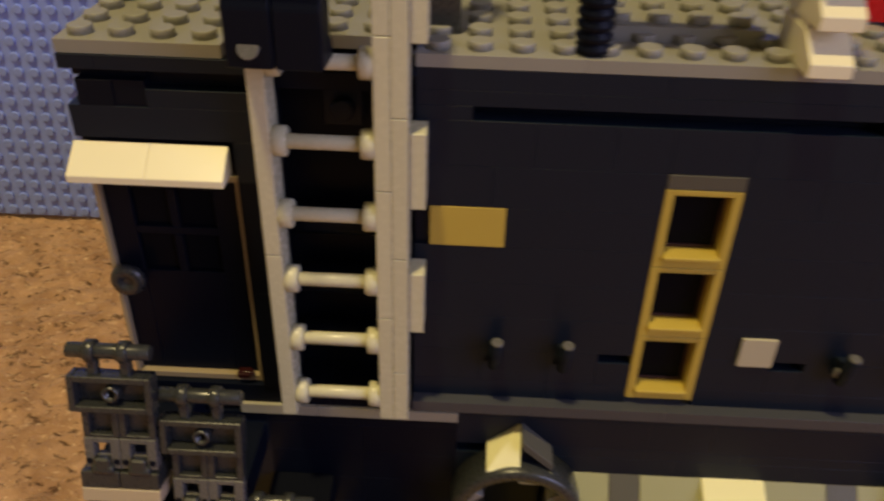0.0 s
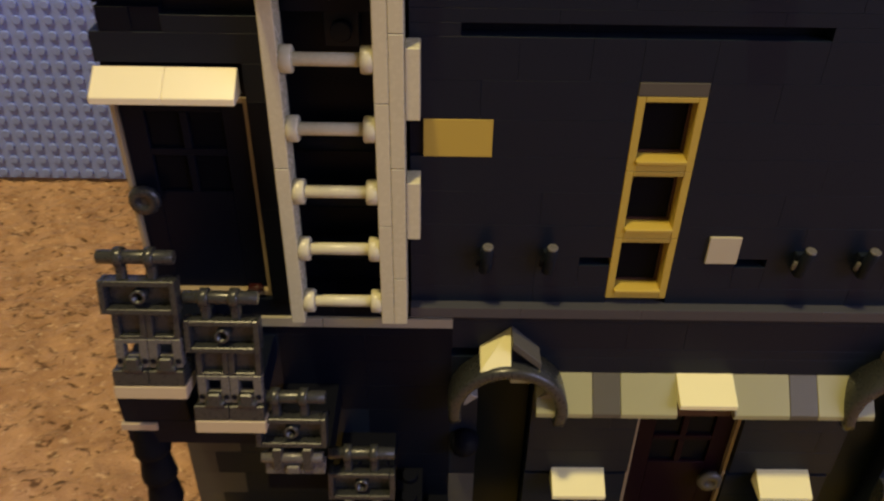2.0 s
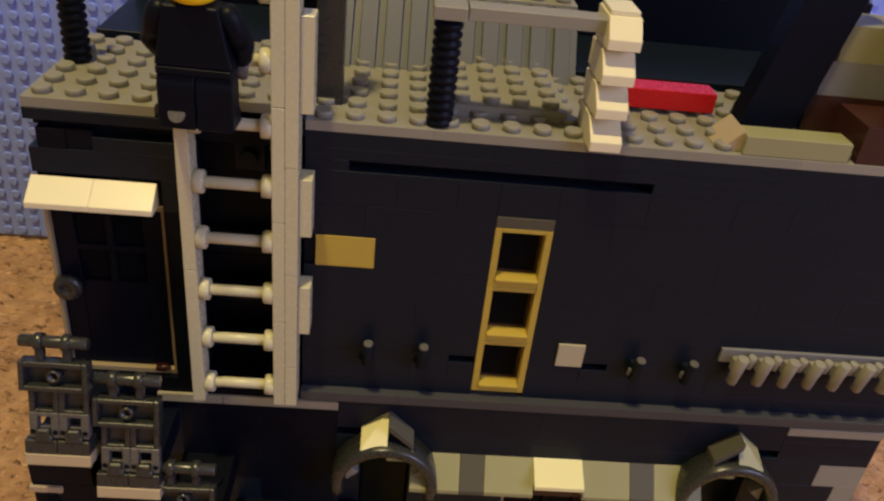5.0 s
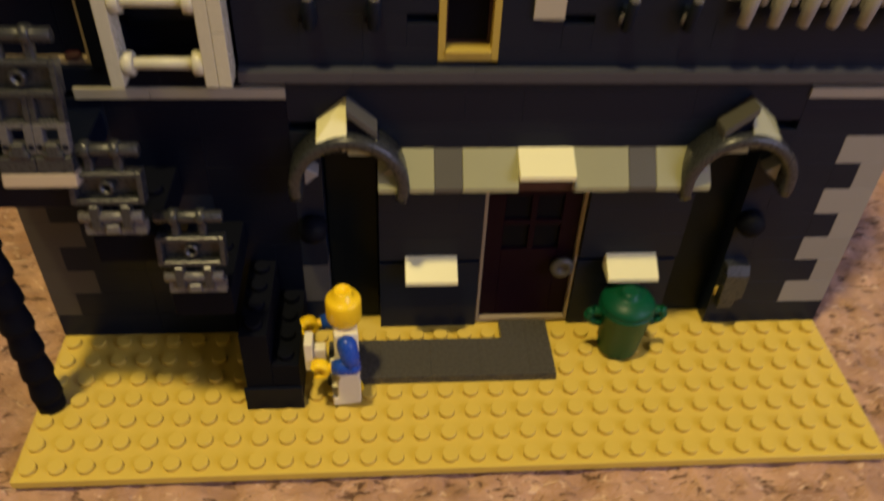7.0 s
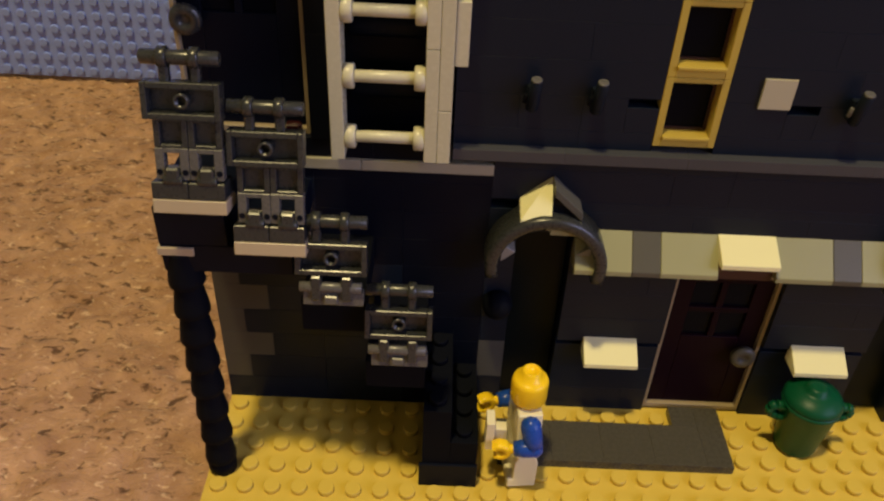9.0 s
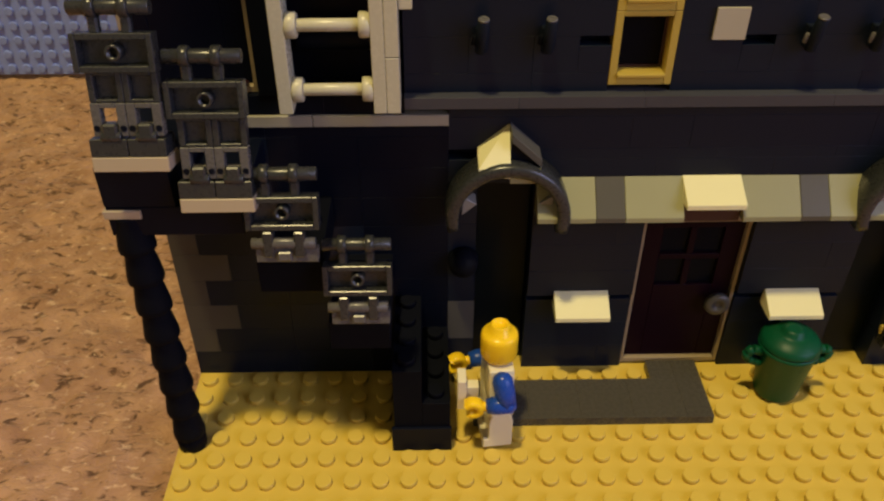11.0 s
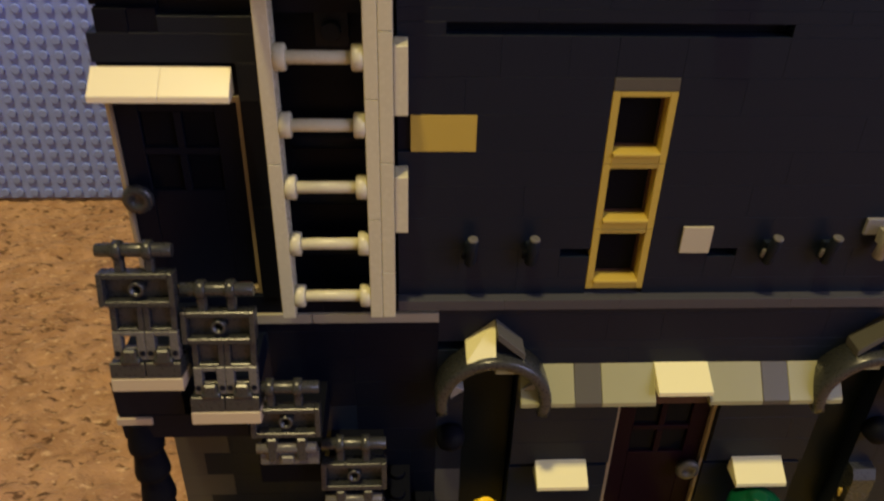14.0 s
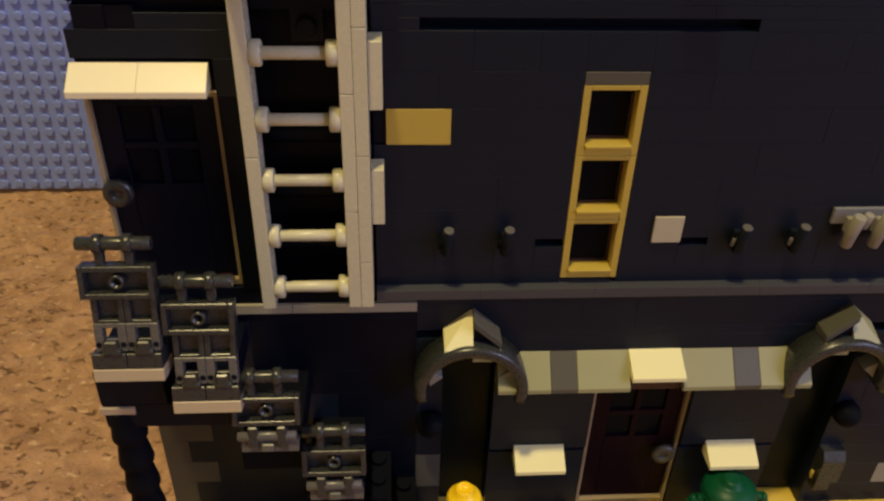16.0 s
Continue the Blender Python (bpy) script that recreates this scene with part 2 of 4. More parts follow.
def course(parent, material, x0, x1, z0, z1, y0=7.0, y1=7.9, seed=0):
    """One course of bricks from x0 to x1, cut into usual lengths."""
    rnd = random.Random(seed * 77 + int(z0 * 10) + int(x0 * 100))
    x = x0
    while x < x1 - 0.01:
        n = min(rnd.choice((2, 3, 4, 4, 6, 6, 8)), x1 - x)
        if x1 - x - n < 1.0:
            n = x1 - x
        brick(parent, material, x, x + n, y0 + rnd.uniform(0, 0.004), y1, z0, z1)
        x += n


# ---- the room round the model ----
FLOOR_Z = -0.0030


def build_floor():
    """Carpet: one sheet, fine near the model, coarse beyond."""
    xs = np.concatenate([np.linspace(-1.6, -0.32, 24), np.arange(-0.31, 0.56, 0.0017), np.linspace(0.58, 1.15, 12)])
    ys = np.concatenate([np.linspace(-1.5, -0.16, 24), np.arange(-0.15, 0.42, 0.0017), np.linspace(0.44, 1.6, 24)])
    gx, gy = np.meshgrid(xs, ys)
    rng = np.random.default_rng(4)

    def smooth(a, n):
        for _ in range(n):
            a = (a + np.roll(a, 1, 0) + np.roll(a, -1, 0) + np.roll(a, 1, 1) + np.roll(a, -1, 1)) / 5
        return a / a.std()

    near = np.exp(-np.maximum(0, np.hypot((gx - 0.12) / 0.5, (gy - 0.12) / 0.35) - 0.9) * 8)
    h = 0.00045 * smooth(rng.standard_normal(gx.shape), 2) + 0.0004 * smooth(rng.standard_normal(gx.shape), 10)
    z = FLOOR_Z - 0.0022 + np.clip(h, -0.003, 0.0021) * near
    under = (gx > -0.004) & (gx < 0.26) & (gy > -0.004) & (gy < 0.19)
    z = np.where(under, np.minimum(z, FLOOR_Z - 0.0012), z)
    ny, nx = gx.shape
    idx = np.arange(nx * ny).reshape(ny, nx)
    quads = np.stack([idx[:-1, :-1], idx[:-1, 1:], idx[1:, 1:], idx[1:, :-1]], -1).reshape(-1, 4)
    me = bpy.data.meshes.new("floor")
    me.from_pydata(np.stack([gx, gy, z], -1).reshape(-1, 3).tolist(), [], quads.tolist())
    me.polygons.foreach_set("use_smooth", [True] * len(me.polygons))
    me.materials.append(CARPET)
    tagged(new("floor", me), "brown short-pile bedroom carpet", "carpet", kind="structure")


build_floor()


def slab(name, lo, hi, material, label):
    bm = bmesh.new()
    box(bm, lo[0] / U, hi[0] / U, lo[1] / U, hi[1] / U, lo[2] / P, hi[2] / P, 0.002)
    return solid(name, bm, material, label, "room", kind="structure")


slab("wall_north", (-1.6, 1.55, -0.01), (1.1, 1.65, 2.4), PAINT, "plain painted wall of the room")
slab("wall_south", (-1.6, -1.6, -0.01), (1.1, -1.5, 2.4), PAINT, "plain painted wall of the room")
slab("wall_west", (-1.7, -1.6, -0.01), (-1.6, 1.65, 2.4), PAINT, "plain painted wall of the room")
slab("wall_east_low", (1.1, -1.6, -0.01), (1.2, 1.65, 0.22), PAINT, "plain painted wall under the window")
slab("wall_east_high", (1.1, -1.6, 1.02), (1.2, 1.65, 2.4), PAINT, "plain painted wall over the window")
slab("wall_east_near", (1.1, -1.6, 0.22), (1.2, -1.05, 1.02), PAINT, "plain painted wall beside the window")
slab("wall_east_far", (1.1, -0.15, 0.22), (1.2, 1.65, 1.02), PAINT, "plain painted wall beside the window")
slab("ceiling", (-1.7, -1.6, 2.4), (1.2, 1.65, 2.5), PAINT, "plain painted ceiling")


def build_blue_plates():
    """Two big studded plates standing on edge behind the model, each with rows of studs."""
    y = 36.2
    turn = Matrix.Rotation(radians(90), 4, "X")
    bm = bmesh.new()
    for i in range(48):
        for j in range(48):
            at = Vector(((0.5 + i) * U, 0, FLOOR_Z + (j + 0.5) * U))
            lathe(bm, [(0.0024, -0.0002), (0.0024, 0.0010), (0.0021, 0.0013)], Matrix.Translation(at) @ turn, 8)
    relief = mesh_of("stud_relief", bm, SKYBLUE)
    for x0 in (-36.6, 11.5):
        plate = thing("blue_baseplate", (x0, y, 0), "light blue studded baseplate standing upright on the carpet", "baseplate", "blue baseplates")
        bm = bmesh.new()
        box(bm, x0, x0 + 48, y, y + 0.2, FLOOR_Z / P, FLOOR_Z / P + 120, 0.0002)
        part("sheet", bm, SKYBLUE, plate)
        rest = tagged(put_under(new("stud_relief", relief), plate), kind="stuff")
        rest.location = (0, 0, 0)


build_blue_plates()


# ---- the sand-coloured ground plate ----
def build_ground_plate():
    plate = thing("ground_plate", (16, 12, FLOOR_Z / P), "sand-yellow studded plate lying on the carpet", "baseplate")
    bm = bmesh.new()
    box(bm, 0, 32, 0, 24, FLOOR_Z / P, 0, 0.0002)
    part("sheet", bm, SAND, plate)
    bm = bmesh.new()
    stud(bm, 0, 0, 0, 0, 20)
    one = mesh_of("stud", bm, SAND)
    for i in range(32):
        for j in range(7):
            if 4 <= j < 6 and 10 <= i < 20 or j == 6 and 18 <= i < 20:
                continue
            ob = put_under(new("stud", one), plate)
            ob.location += v3(i + 0.5, j + 0.5, 0)
    paving = thing("paving", (11, 4, 0), "dark grey smooth tile path on the sand plate", "path")
    for x0, x1, y0, y1 in ((10.9, 13, 4, 6), (13, 15, 4, 6), (15, 17, 4, 6), (17, 19, 4, 6), (19, 20, 4, 7), (18, 19, 6, 7)):
        brick(paving, MID_TILE, x0, x1, y0, y1, 0, 1, "tile")


MID_TILE = plastic("dark_grey_tile_plastic", (0.064, 0.058, 0.044), 0.25, 0.05)
build_ground_plate()


# ---- the model house: walls ----
def build_lower_wall():
    wall = thing("wall_front_lower", (16, 7, 0), "dark grey and black brick wall of the toy house", "wall", kind="structure")
    bm = bmesh.new()
    for x0, x1, z0 in ((0, 10.98, 0), (13.02, 17.05, 0), (20.95, 24.98, 0), (27.02, 32, 0), (10.98, 13.02, 22.4), (24.98, 27.02, 22.4), (17.05, 20.95, 18.3)):
        box(bm, x0, x1, 7.9, 8.4, z0, 30)
    part("backing", bm, BLACK, wall)
    # plain corner of grey quoins, then the black stretch behind the stair
    for k in range(9):
        z = 3 * k
        q = 0 if k == 0 else (2 if k % 2 == 0 else 1)
        if q and k < 8:
            # left quoins a much darker grey than the right ones
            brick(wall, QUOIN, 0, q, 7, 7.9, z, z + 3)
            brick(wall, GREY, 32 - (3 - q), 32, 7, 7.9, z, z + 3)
        r = 3 - q if q and k < 8 else 0
        course(wall, DARK, q if k < 8 else 0, 4, z, z + 3, seed=1)
        course(wall, DARK if k < 6 else BLACK, 4, 7, z, z + 3, seed=2)
        course(wall, BLACK, 7, 10, z, z + 3, seed=2)
        course(wall, DARK, 28, 32 - r, z, z + 3, seed=3)
    brick(wall, BLACK, 0, 4, 7, 7.9, 27, 28.0)
    brick(wall, BLACK, 4, 10, 7, 7.9, 27, 28.0)
    brick(wall, DARK, 28, 32, 7, 7.9, 27, 28.0)
    # piers beside the niches
    for x0, x1 in ((13, 17), (21, 25)):
        for z in (0, 3, 6):
            course(wall, DARK, x0, x1, z, z + 3, 7.12, seed=4)
        brick(wall, BLACK, x0, x1, 7.45, 7.9, 9, 9.7)
        for z0, z1 in ((9.7, 12.7), (12.7, 15.7), (15.7, 18)):
            course(wall, DARK, x0, x1, z0, z1, 7.0, seed=5)
    for x0, mats in ((10, (DARK, SHADE, DARK, DARK, DARK, DARK)), (27, (DARK, DARK, DARK, DARK, DARK, DARK))):
        for k, (z0, z1) in enumerate(((0, 4.4), (4.4, 9.2), (9.2, 12.2), (12.2, 15.2), (15.2, 18.2), (18.2, 22.4))):
            brick(wall, mats[k], x0, x0 + 1, 7.0, 7.9, z0, z1)
    for x0 in (13, 24):
        brick(wall, DARK, x0, x0 + 1, 7.02, 7.9, 18, 22)
    # courses over the slopes up to the ledge
    for z0, z1 in ((22.4, 24.7), (24.7, 25.7), (25.7, 28.7), (28.7, 29.7)):
        if z0 == 24.7:
            brick(wall, BLACK, 10, 11, 7.5, 7.9, z0, z1)
            course(wall, DARK, 11, 27, z0, z1, seed=6)
            brick(wall, BLACK, 27, 28, 7.5, 7.9, z0, z1)
        else:
            course(wall, DARK, 10, 28, z0, z1, seed=6)
    course(wall, DARK, 14, 24, 18, 22, 7.3, seed=7)
    # niches: dark back and cheeks
    for x0 in (11, 25):
        bm = bmesh.new()
        box(bm, x0 - 0.02, x0 + 2.02, 9.0, 9.3, 0, 22.4)
        box(bm, x0 - 0.2, x0, 8.4, 9.3, 0, 22.4)
        box(bm, x0 + 2, x0 + 2.2, 8.4, 9.3, 0, 22.4)
        part("niche", bm, BLACK, wall, "black niche back")
        bm = bmesh.new()
        box(bm, x0 + 0.05, x0 + 1.95, 7.75, 7.9, 0.3, 22.3)
        part("panel", bm, SMOKED, wall, "glossy smoked panel in the niche")
    # side returns and back so the shell is closed
    bm = bmesh.new()
    box(bm, 0, 0.9, 8.4, 23, 0, 56.5)
    box(bm, 31.1, 32, 7.9, 23, 0, 56.5)
    box(bm, 0.9, 31.1, 22.1, 23, 0, 56.5)
    part("side_wall", bm, DARK, wall, "dark grey side and back walls")


build_lower_wall()


def build_upper_wall():
    wall = thing("wall_front_upper", (16, 7, 30), "dark grey brick wall of the toy house upper storey", "wall", kind="structure")
    bm = bmesh.new()
    box(bm, 8.6, 14.98, 7.9, 8.3, 30.9, 56.6)
    box(bm, 17.02, 31.1, 7.9, 8.3, 30.9, 56.6)
    box(bm, 14.98, 17.02, 7.9, 8.3, 50.5, 56.6)
    box(bm, 0, 8.6, 8.3, 8.6, 28.6, 56.5)
    part("backing", bm, BLACK, wall)
    rows = [(30.9, 32.5)] + [(32.5, 35.5)] + [(35.5 + 3 * k, 38.5 + 3 * k) for k in range(5)] + [(50.5, 53.6)]
    for z0, z1 in rows:
        if z0 == 32.5:
            for x0, x1 in ((8.6, 14), (20, 32)):
                course(wall, DARK, x0, x1, z0, z1, seed=8)
            for x0, x1 in ((14, 15), (19, 20)):
                brick(wall, DARK, x0, x1, 7, 7.9, 32.5, 34.7)
                brick(wall, BLACK, x0, x1, 7.5, 7.9, 34.7, 35.5)
            course(wall, DARK, 17, 19, z0, z1, seed=8)
        elif z0 == 50.5:
            course(wall, DARK, 8.6, 15, z0, z1, seed=9)
            brick(wall, DARK, 15, 17, 7, 7.9, 50.53, z1)
            course(wall, DARK, 17, 32, z0, z1, seed=9)
        elif z0 == 44.5:
            brick(wall, BLACK, 8.6, 9, 7.1, 7.9, z0, z1)
            brick(wall, TAN, 9, 11, 6.98, 7.9, z0, z1)
            course(wall, DARK, 11, 15, z0, z1, seed=10)
            course(wall, DARK, 17, 32, z0, z1, seed=11)
        else:
            course(wall, DARK, 8.6, 15, z0, z1, seed=12)
            course(wall, DARK, 17, 32, z0, z1, seed=13)
    course(wall, BLACK, 10, 20, 53.6, 54.55, 7.55, seed=14)
    course(wall, DARK, 8.6, 10, 53.6, 54.55, seed=14)
    course(wall, DARK, 20, 32, 53.6, 54.55, seed=15)
    course(wall, DARK, 8.6, 32, 54.55, 55.55, seed=16)
    course(wall, DARK, 8.6, 32, 55.55, 56.9, seed=17)
    brick(wall, TILE, 18, 19, 6.9, 7.0, 35.2, 37.7, "tile")
    # left bay over the upper door
    course(wall, BLACK, 0, 8.6, 28.6, 30.75, 7.05, 8.3, seed=18)
    brick(wall, BLACK, 4.0, 5.0, 7.0, 8.2, 30.75, 39.6)
    brick(wall, BLACK, 4.0, 5.0, 7.0, 8.2, 39.6, 48.6)
    brick(wall, DARK, 4.0, 5.0, 7.0, 8.2, 48.6, 51.45)
    brick(wall, DARK, 0, 5, 7.0, 8.2, 51.45, 53.6)
    brick(wall, BLACK, 0, 4, 7.3, 8.2, 48.75, 51.45)
    brick(wall, DARK, 2, 5, 7.0, 8.2, 53.6, 54.8)
    brick(wall, BLACK, 0.3, 1.2, 7.0, 8.2, 53.6, 55.3)
    brick(wall, BLACK, 1.2, 2, 7.05, 8.2, 53.6, 55.3)
    brick(wall, BLACK, 2, 8.6, 7.4, 8.2, 54.8, 55.95)
    brick(wall, BLACK, 0.15, 2, 7.3, 8.2, 55.3, 55.95)
    brick(wall, DARK, 0, 0.9, 6.95, 8.2, 56.0, 56.9)
    brick(wall, DARK, 0.9, 5, 6.95, 8.2, 56.0, 56.9)
    # clear round stud fixture behind the ladder
    bm = bmesh.new()
    box(bm, 6.2, 7.2, 7.9, 8.2, 51.9, 54.5)
    rod(bm, v3(6.7, 7.6, 53.2), v3(6.7, 7.9, 53.2), 0.0024)
    part("clip_plate", bm, DARK, wall, "smoked clear clip plate")


build_upper_wall()


def build_ledges():
    bm = bmesh.new()
    box(bm, 3.2, 5.6, 6.93, 7.9, 28.0, 29.0)
    box(bm, 5.62, 10, 6.93, 7.9, 28.0, 29.0)
    solid("ledge", bm, PALE, "light grey plate ledge under the ladder", "ledge", "wall ledges", kind="structure")
    bm = bmesh.new()
    box(bm, 28, 32, 6.93, 7.9, 28.0, 29.0)
    solid("ledge", bm, PALE, "light grey plate ledge over the corner stones", "ledge", "wall ledges", kind="structure")
    trim = thing("trim", (16, 6.7, 29.7), "dark grey plate band between the storeys", "trim", kind="structure")
    for x0, x1 in ((8.6, 12.2), (12.2, 16.2), (16.2, 22.2), (22.2, 26.2), (26.2, 32)):
        brick(trim, TRIM, x0, x1, 6.62, 7.9, 29.9, 30.9, "plate")


build_ledges()


# ---- openings ----
def ring_frame(bm, x0, x1, y0, y1, z0, z1, tx, tz0, tz1):
    box(bm, x0, x0 + tx, y0, y1, z0, z1)
    box(bm, x1 - tx, x1, y0, y1, z0, z1)
    box(bm, x0 + tx, x1 - tx, y0, y1, z0, z0 + tz0)
    box(bm, x0 + tx, x1 - tx, y0, y1, z1 - tz1, z1)


def build_door(name, x0, z0, leaf_mat, frame_mat, knob_mat, knob_side, knob_z, label):
    d = thing(name, (x0 + 2, 7.4, z0), label, "door", kind="structure")
    bm = bmesh.new()
    ring_frame(bm, x0 + 0.02, x0 + 3.98, 7.22, 7.95, z0 + 0.02, z0 + 17.95, 0.14, 0.55, 0.5)
    part("door_frame", bm, frame_mat, d, "thin tan door frame")
    bm = bmesh.new()
    x1 = x0 + 3.83
    a = x0 + 0.17
    # stiles and rails round four panes
    box(bm, a, a + 0.7, 7.42, 7.72, z0 + 0.6, z0 + 17.4)
    box(bm, x1 - 0.7, x1, 7.42, 7.72, z0 + 0.6, z0 + 17.4)
    box(bm, a + 0.7, x1 - 0.7, 7.42, 7.72, z0 + 0.6, z0 + 9.8)
    box(bm, a + 0.7, x1 - 0.7, 7.42, 7.72, z0 + 12.9, z0 + 13.5)
    box(bm, a + 0.7, x1 - 0.7, 7.42, 7.72, z0 + 16.5, z0 + 17.4)
    mid = (a + x1) / 2
    box(bm, mid - 0.12, mid + 0.12, 7.42, 7.72, z0 + 9.8, z0 + 12.9)
    box(bm, mid - 0.12, mid + 0.12, 7.42, 7.72, z0 + 13.5, z0 + 16.5)
    leaf = part("door_leaf", bm, leaf_mat, d)
    for xa, xb in ((a + 0.72, mid - 0.13), (mid + 0.13, x1 - 0.72)):
        for za, zb in ((9.82, 12.88), (13.52, 16.48)):
            bm = bmesh.new()
            box(bm, xa, xb, 7.56, 7.62, z0 + za, z0 + zb, 0.0001)
            part("pane", bm, DARKPANE, leaf, "black pane")
    bm = bmesh.new()
    kx = x0 + (3.35 if knob_side > 0 else 0.5)
    k = Matrix.Translation(v3(kx, 7.42, knob_z)) @ Matrix.Rotation(radians(90), 4, "X")
    lathe(bm, [(0.0015, 0), (0.0015, 0.0016), (0.0036, 0.002), (0.0040, 0.003), (0.0036, 0.0042), (0.0016, 0.0044), (0.0014, 0.0038), (0.0003, 0.0038)], k, 20)
    part("door_knob", bm, knob_mat, d, "round stud knob")
    return d


build_door("door_1", 17, 0.25, MAROON, FRAME, QUOIN, 1, 8.4, "dark red panelled toy door with four panes, closed")
upper_door = build_door("door_2", 0, 30.77, BLACK, FRAME, IRON, -1, 40.3, "black panelled toy door with four panes, closed")


def build_latch():
    bm = bmesh.new()
    box(bm, 3.2, 3.62, 7.05, 7.4, 31.3, 31.8, 0.0003)
    rod(bm, v3(3.2, 7.2, 31.6), v3(3.7, 7.2, 31.6), 0.0008, 10)
    part("latch", bm, DEEPRED, upper_door, "small dark red latch")


build_latch()


def build_window():
    w = thing("window_1", (16, 7, 31), "tall triple tan toy window with dark panes", "window", kind="structure")
    for k in range(3):
        z0 = 31.45 + 6.0 * k
        bm = bmesh.new()
        ring_frame(bm, 15.01, 16.99, 6.98, 7.95, z0, z0 + 5.98, 0.24, 0.95, 0.42)
        box(bm, 15.25, 16.75, 6.86, 7.2, z0 + 0.7, z0 + 1.0, 0.0002)
        f = part("window_frame", bm, TAN, w)
        bm = bmesh.new()
        ring_frame(bm, 15.25, 16.75, 7.45, 7.6, z0 + 0.95, z0 + 5.56, 0.09, 0.25, 0.25)
        part("sash", bm, BROWN, f, "dark inner sash")
        bm = bmesh.new()
        box(bm, 15.34, 16.66, 7.5, 7.54, z0 + 1.2, z0 + 5.3, 0.0001)
        part("pane", bm, DARKPANE, f, "dark pane")
    bm = bmesh.new()
    box(bm, 15.01, 16.99, 6.98, 7.95, 49.46, 50.5)
    part("lintel", bm, BANDED, w, "grey plate lintel")


build_window()


# ---- facade dressings ----
def slope45(bm, x0, x1, y0, y1, z0, z1, lip=0.5, mi=0):
    prism(bm, [(y0 * U, z0 * P), (y1 * U, z0 * P), (y1 * U, z1 * P), (y1 * U - 0.0002, z1 * P), (y0 * U, (z0 + lip) * P)], "x", x0 * U, x1 * U, mi)


def build_slope_band():
    band = thing("slope_band", (19, 6, 19), "row of sloped grey bricks over the toy door", "cornice", kind="structure")
    for x0, x1, m in ((13, 15, STONE), (15, 16, BANDED), (16, 18, STONE), (20, 22, STONE), (22, 23, BANDED), (23, 25, STONE)):
        bm = bmesh.new()
        slope45(bm, x0 + 0.005, x1 - 0.005, 6.0, 7.02, 19.8, 22.95, 0.5)
        part("slope", bm, m, band)
    bm = bmesh.new()
    box(bm, 18.0, 20.0, 6.3, 7.3, 19.4, 21.15)
    part("brick", bm, BROWN, band)
    bm = bmesh.new()
    slope45(bm, 17.98, 20.0, 5.9, 7.02, 21.2, 23.0, 0.5)
    part("slope", bm, IVORY, band, "white cheese slope")


build_slope_band()


def build_sills():
    for x0 in (14, 22.02):
        bm = bmesh.new()
        slope45(bm, x0, x0 + 2.05, 6.05, 7.1, 8.4, 10.4, 0.5)
        solid("slope_sill", bm, IVORY, "white sloped brick sill fixed to the dark wall", "sill", "wall sills")
    a = thing("door_canopy", (2, 6, 49), "cream sloped canopy over the black toy door", "canopy")
    for x0, x1 in ((-0.06, 1.908), (1.91, 3.89)):
        bm = bmesh.new()
        slope45(bm, x0, x1, 6.15, 6.98, 49.25, 51.2, 0.5)
        part("slope", bm, WHITE, a)


build_sills()


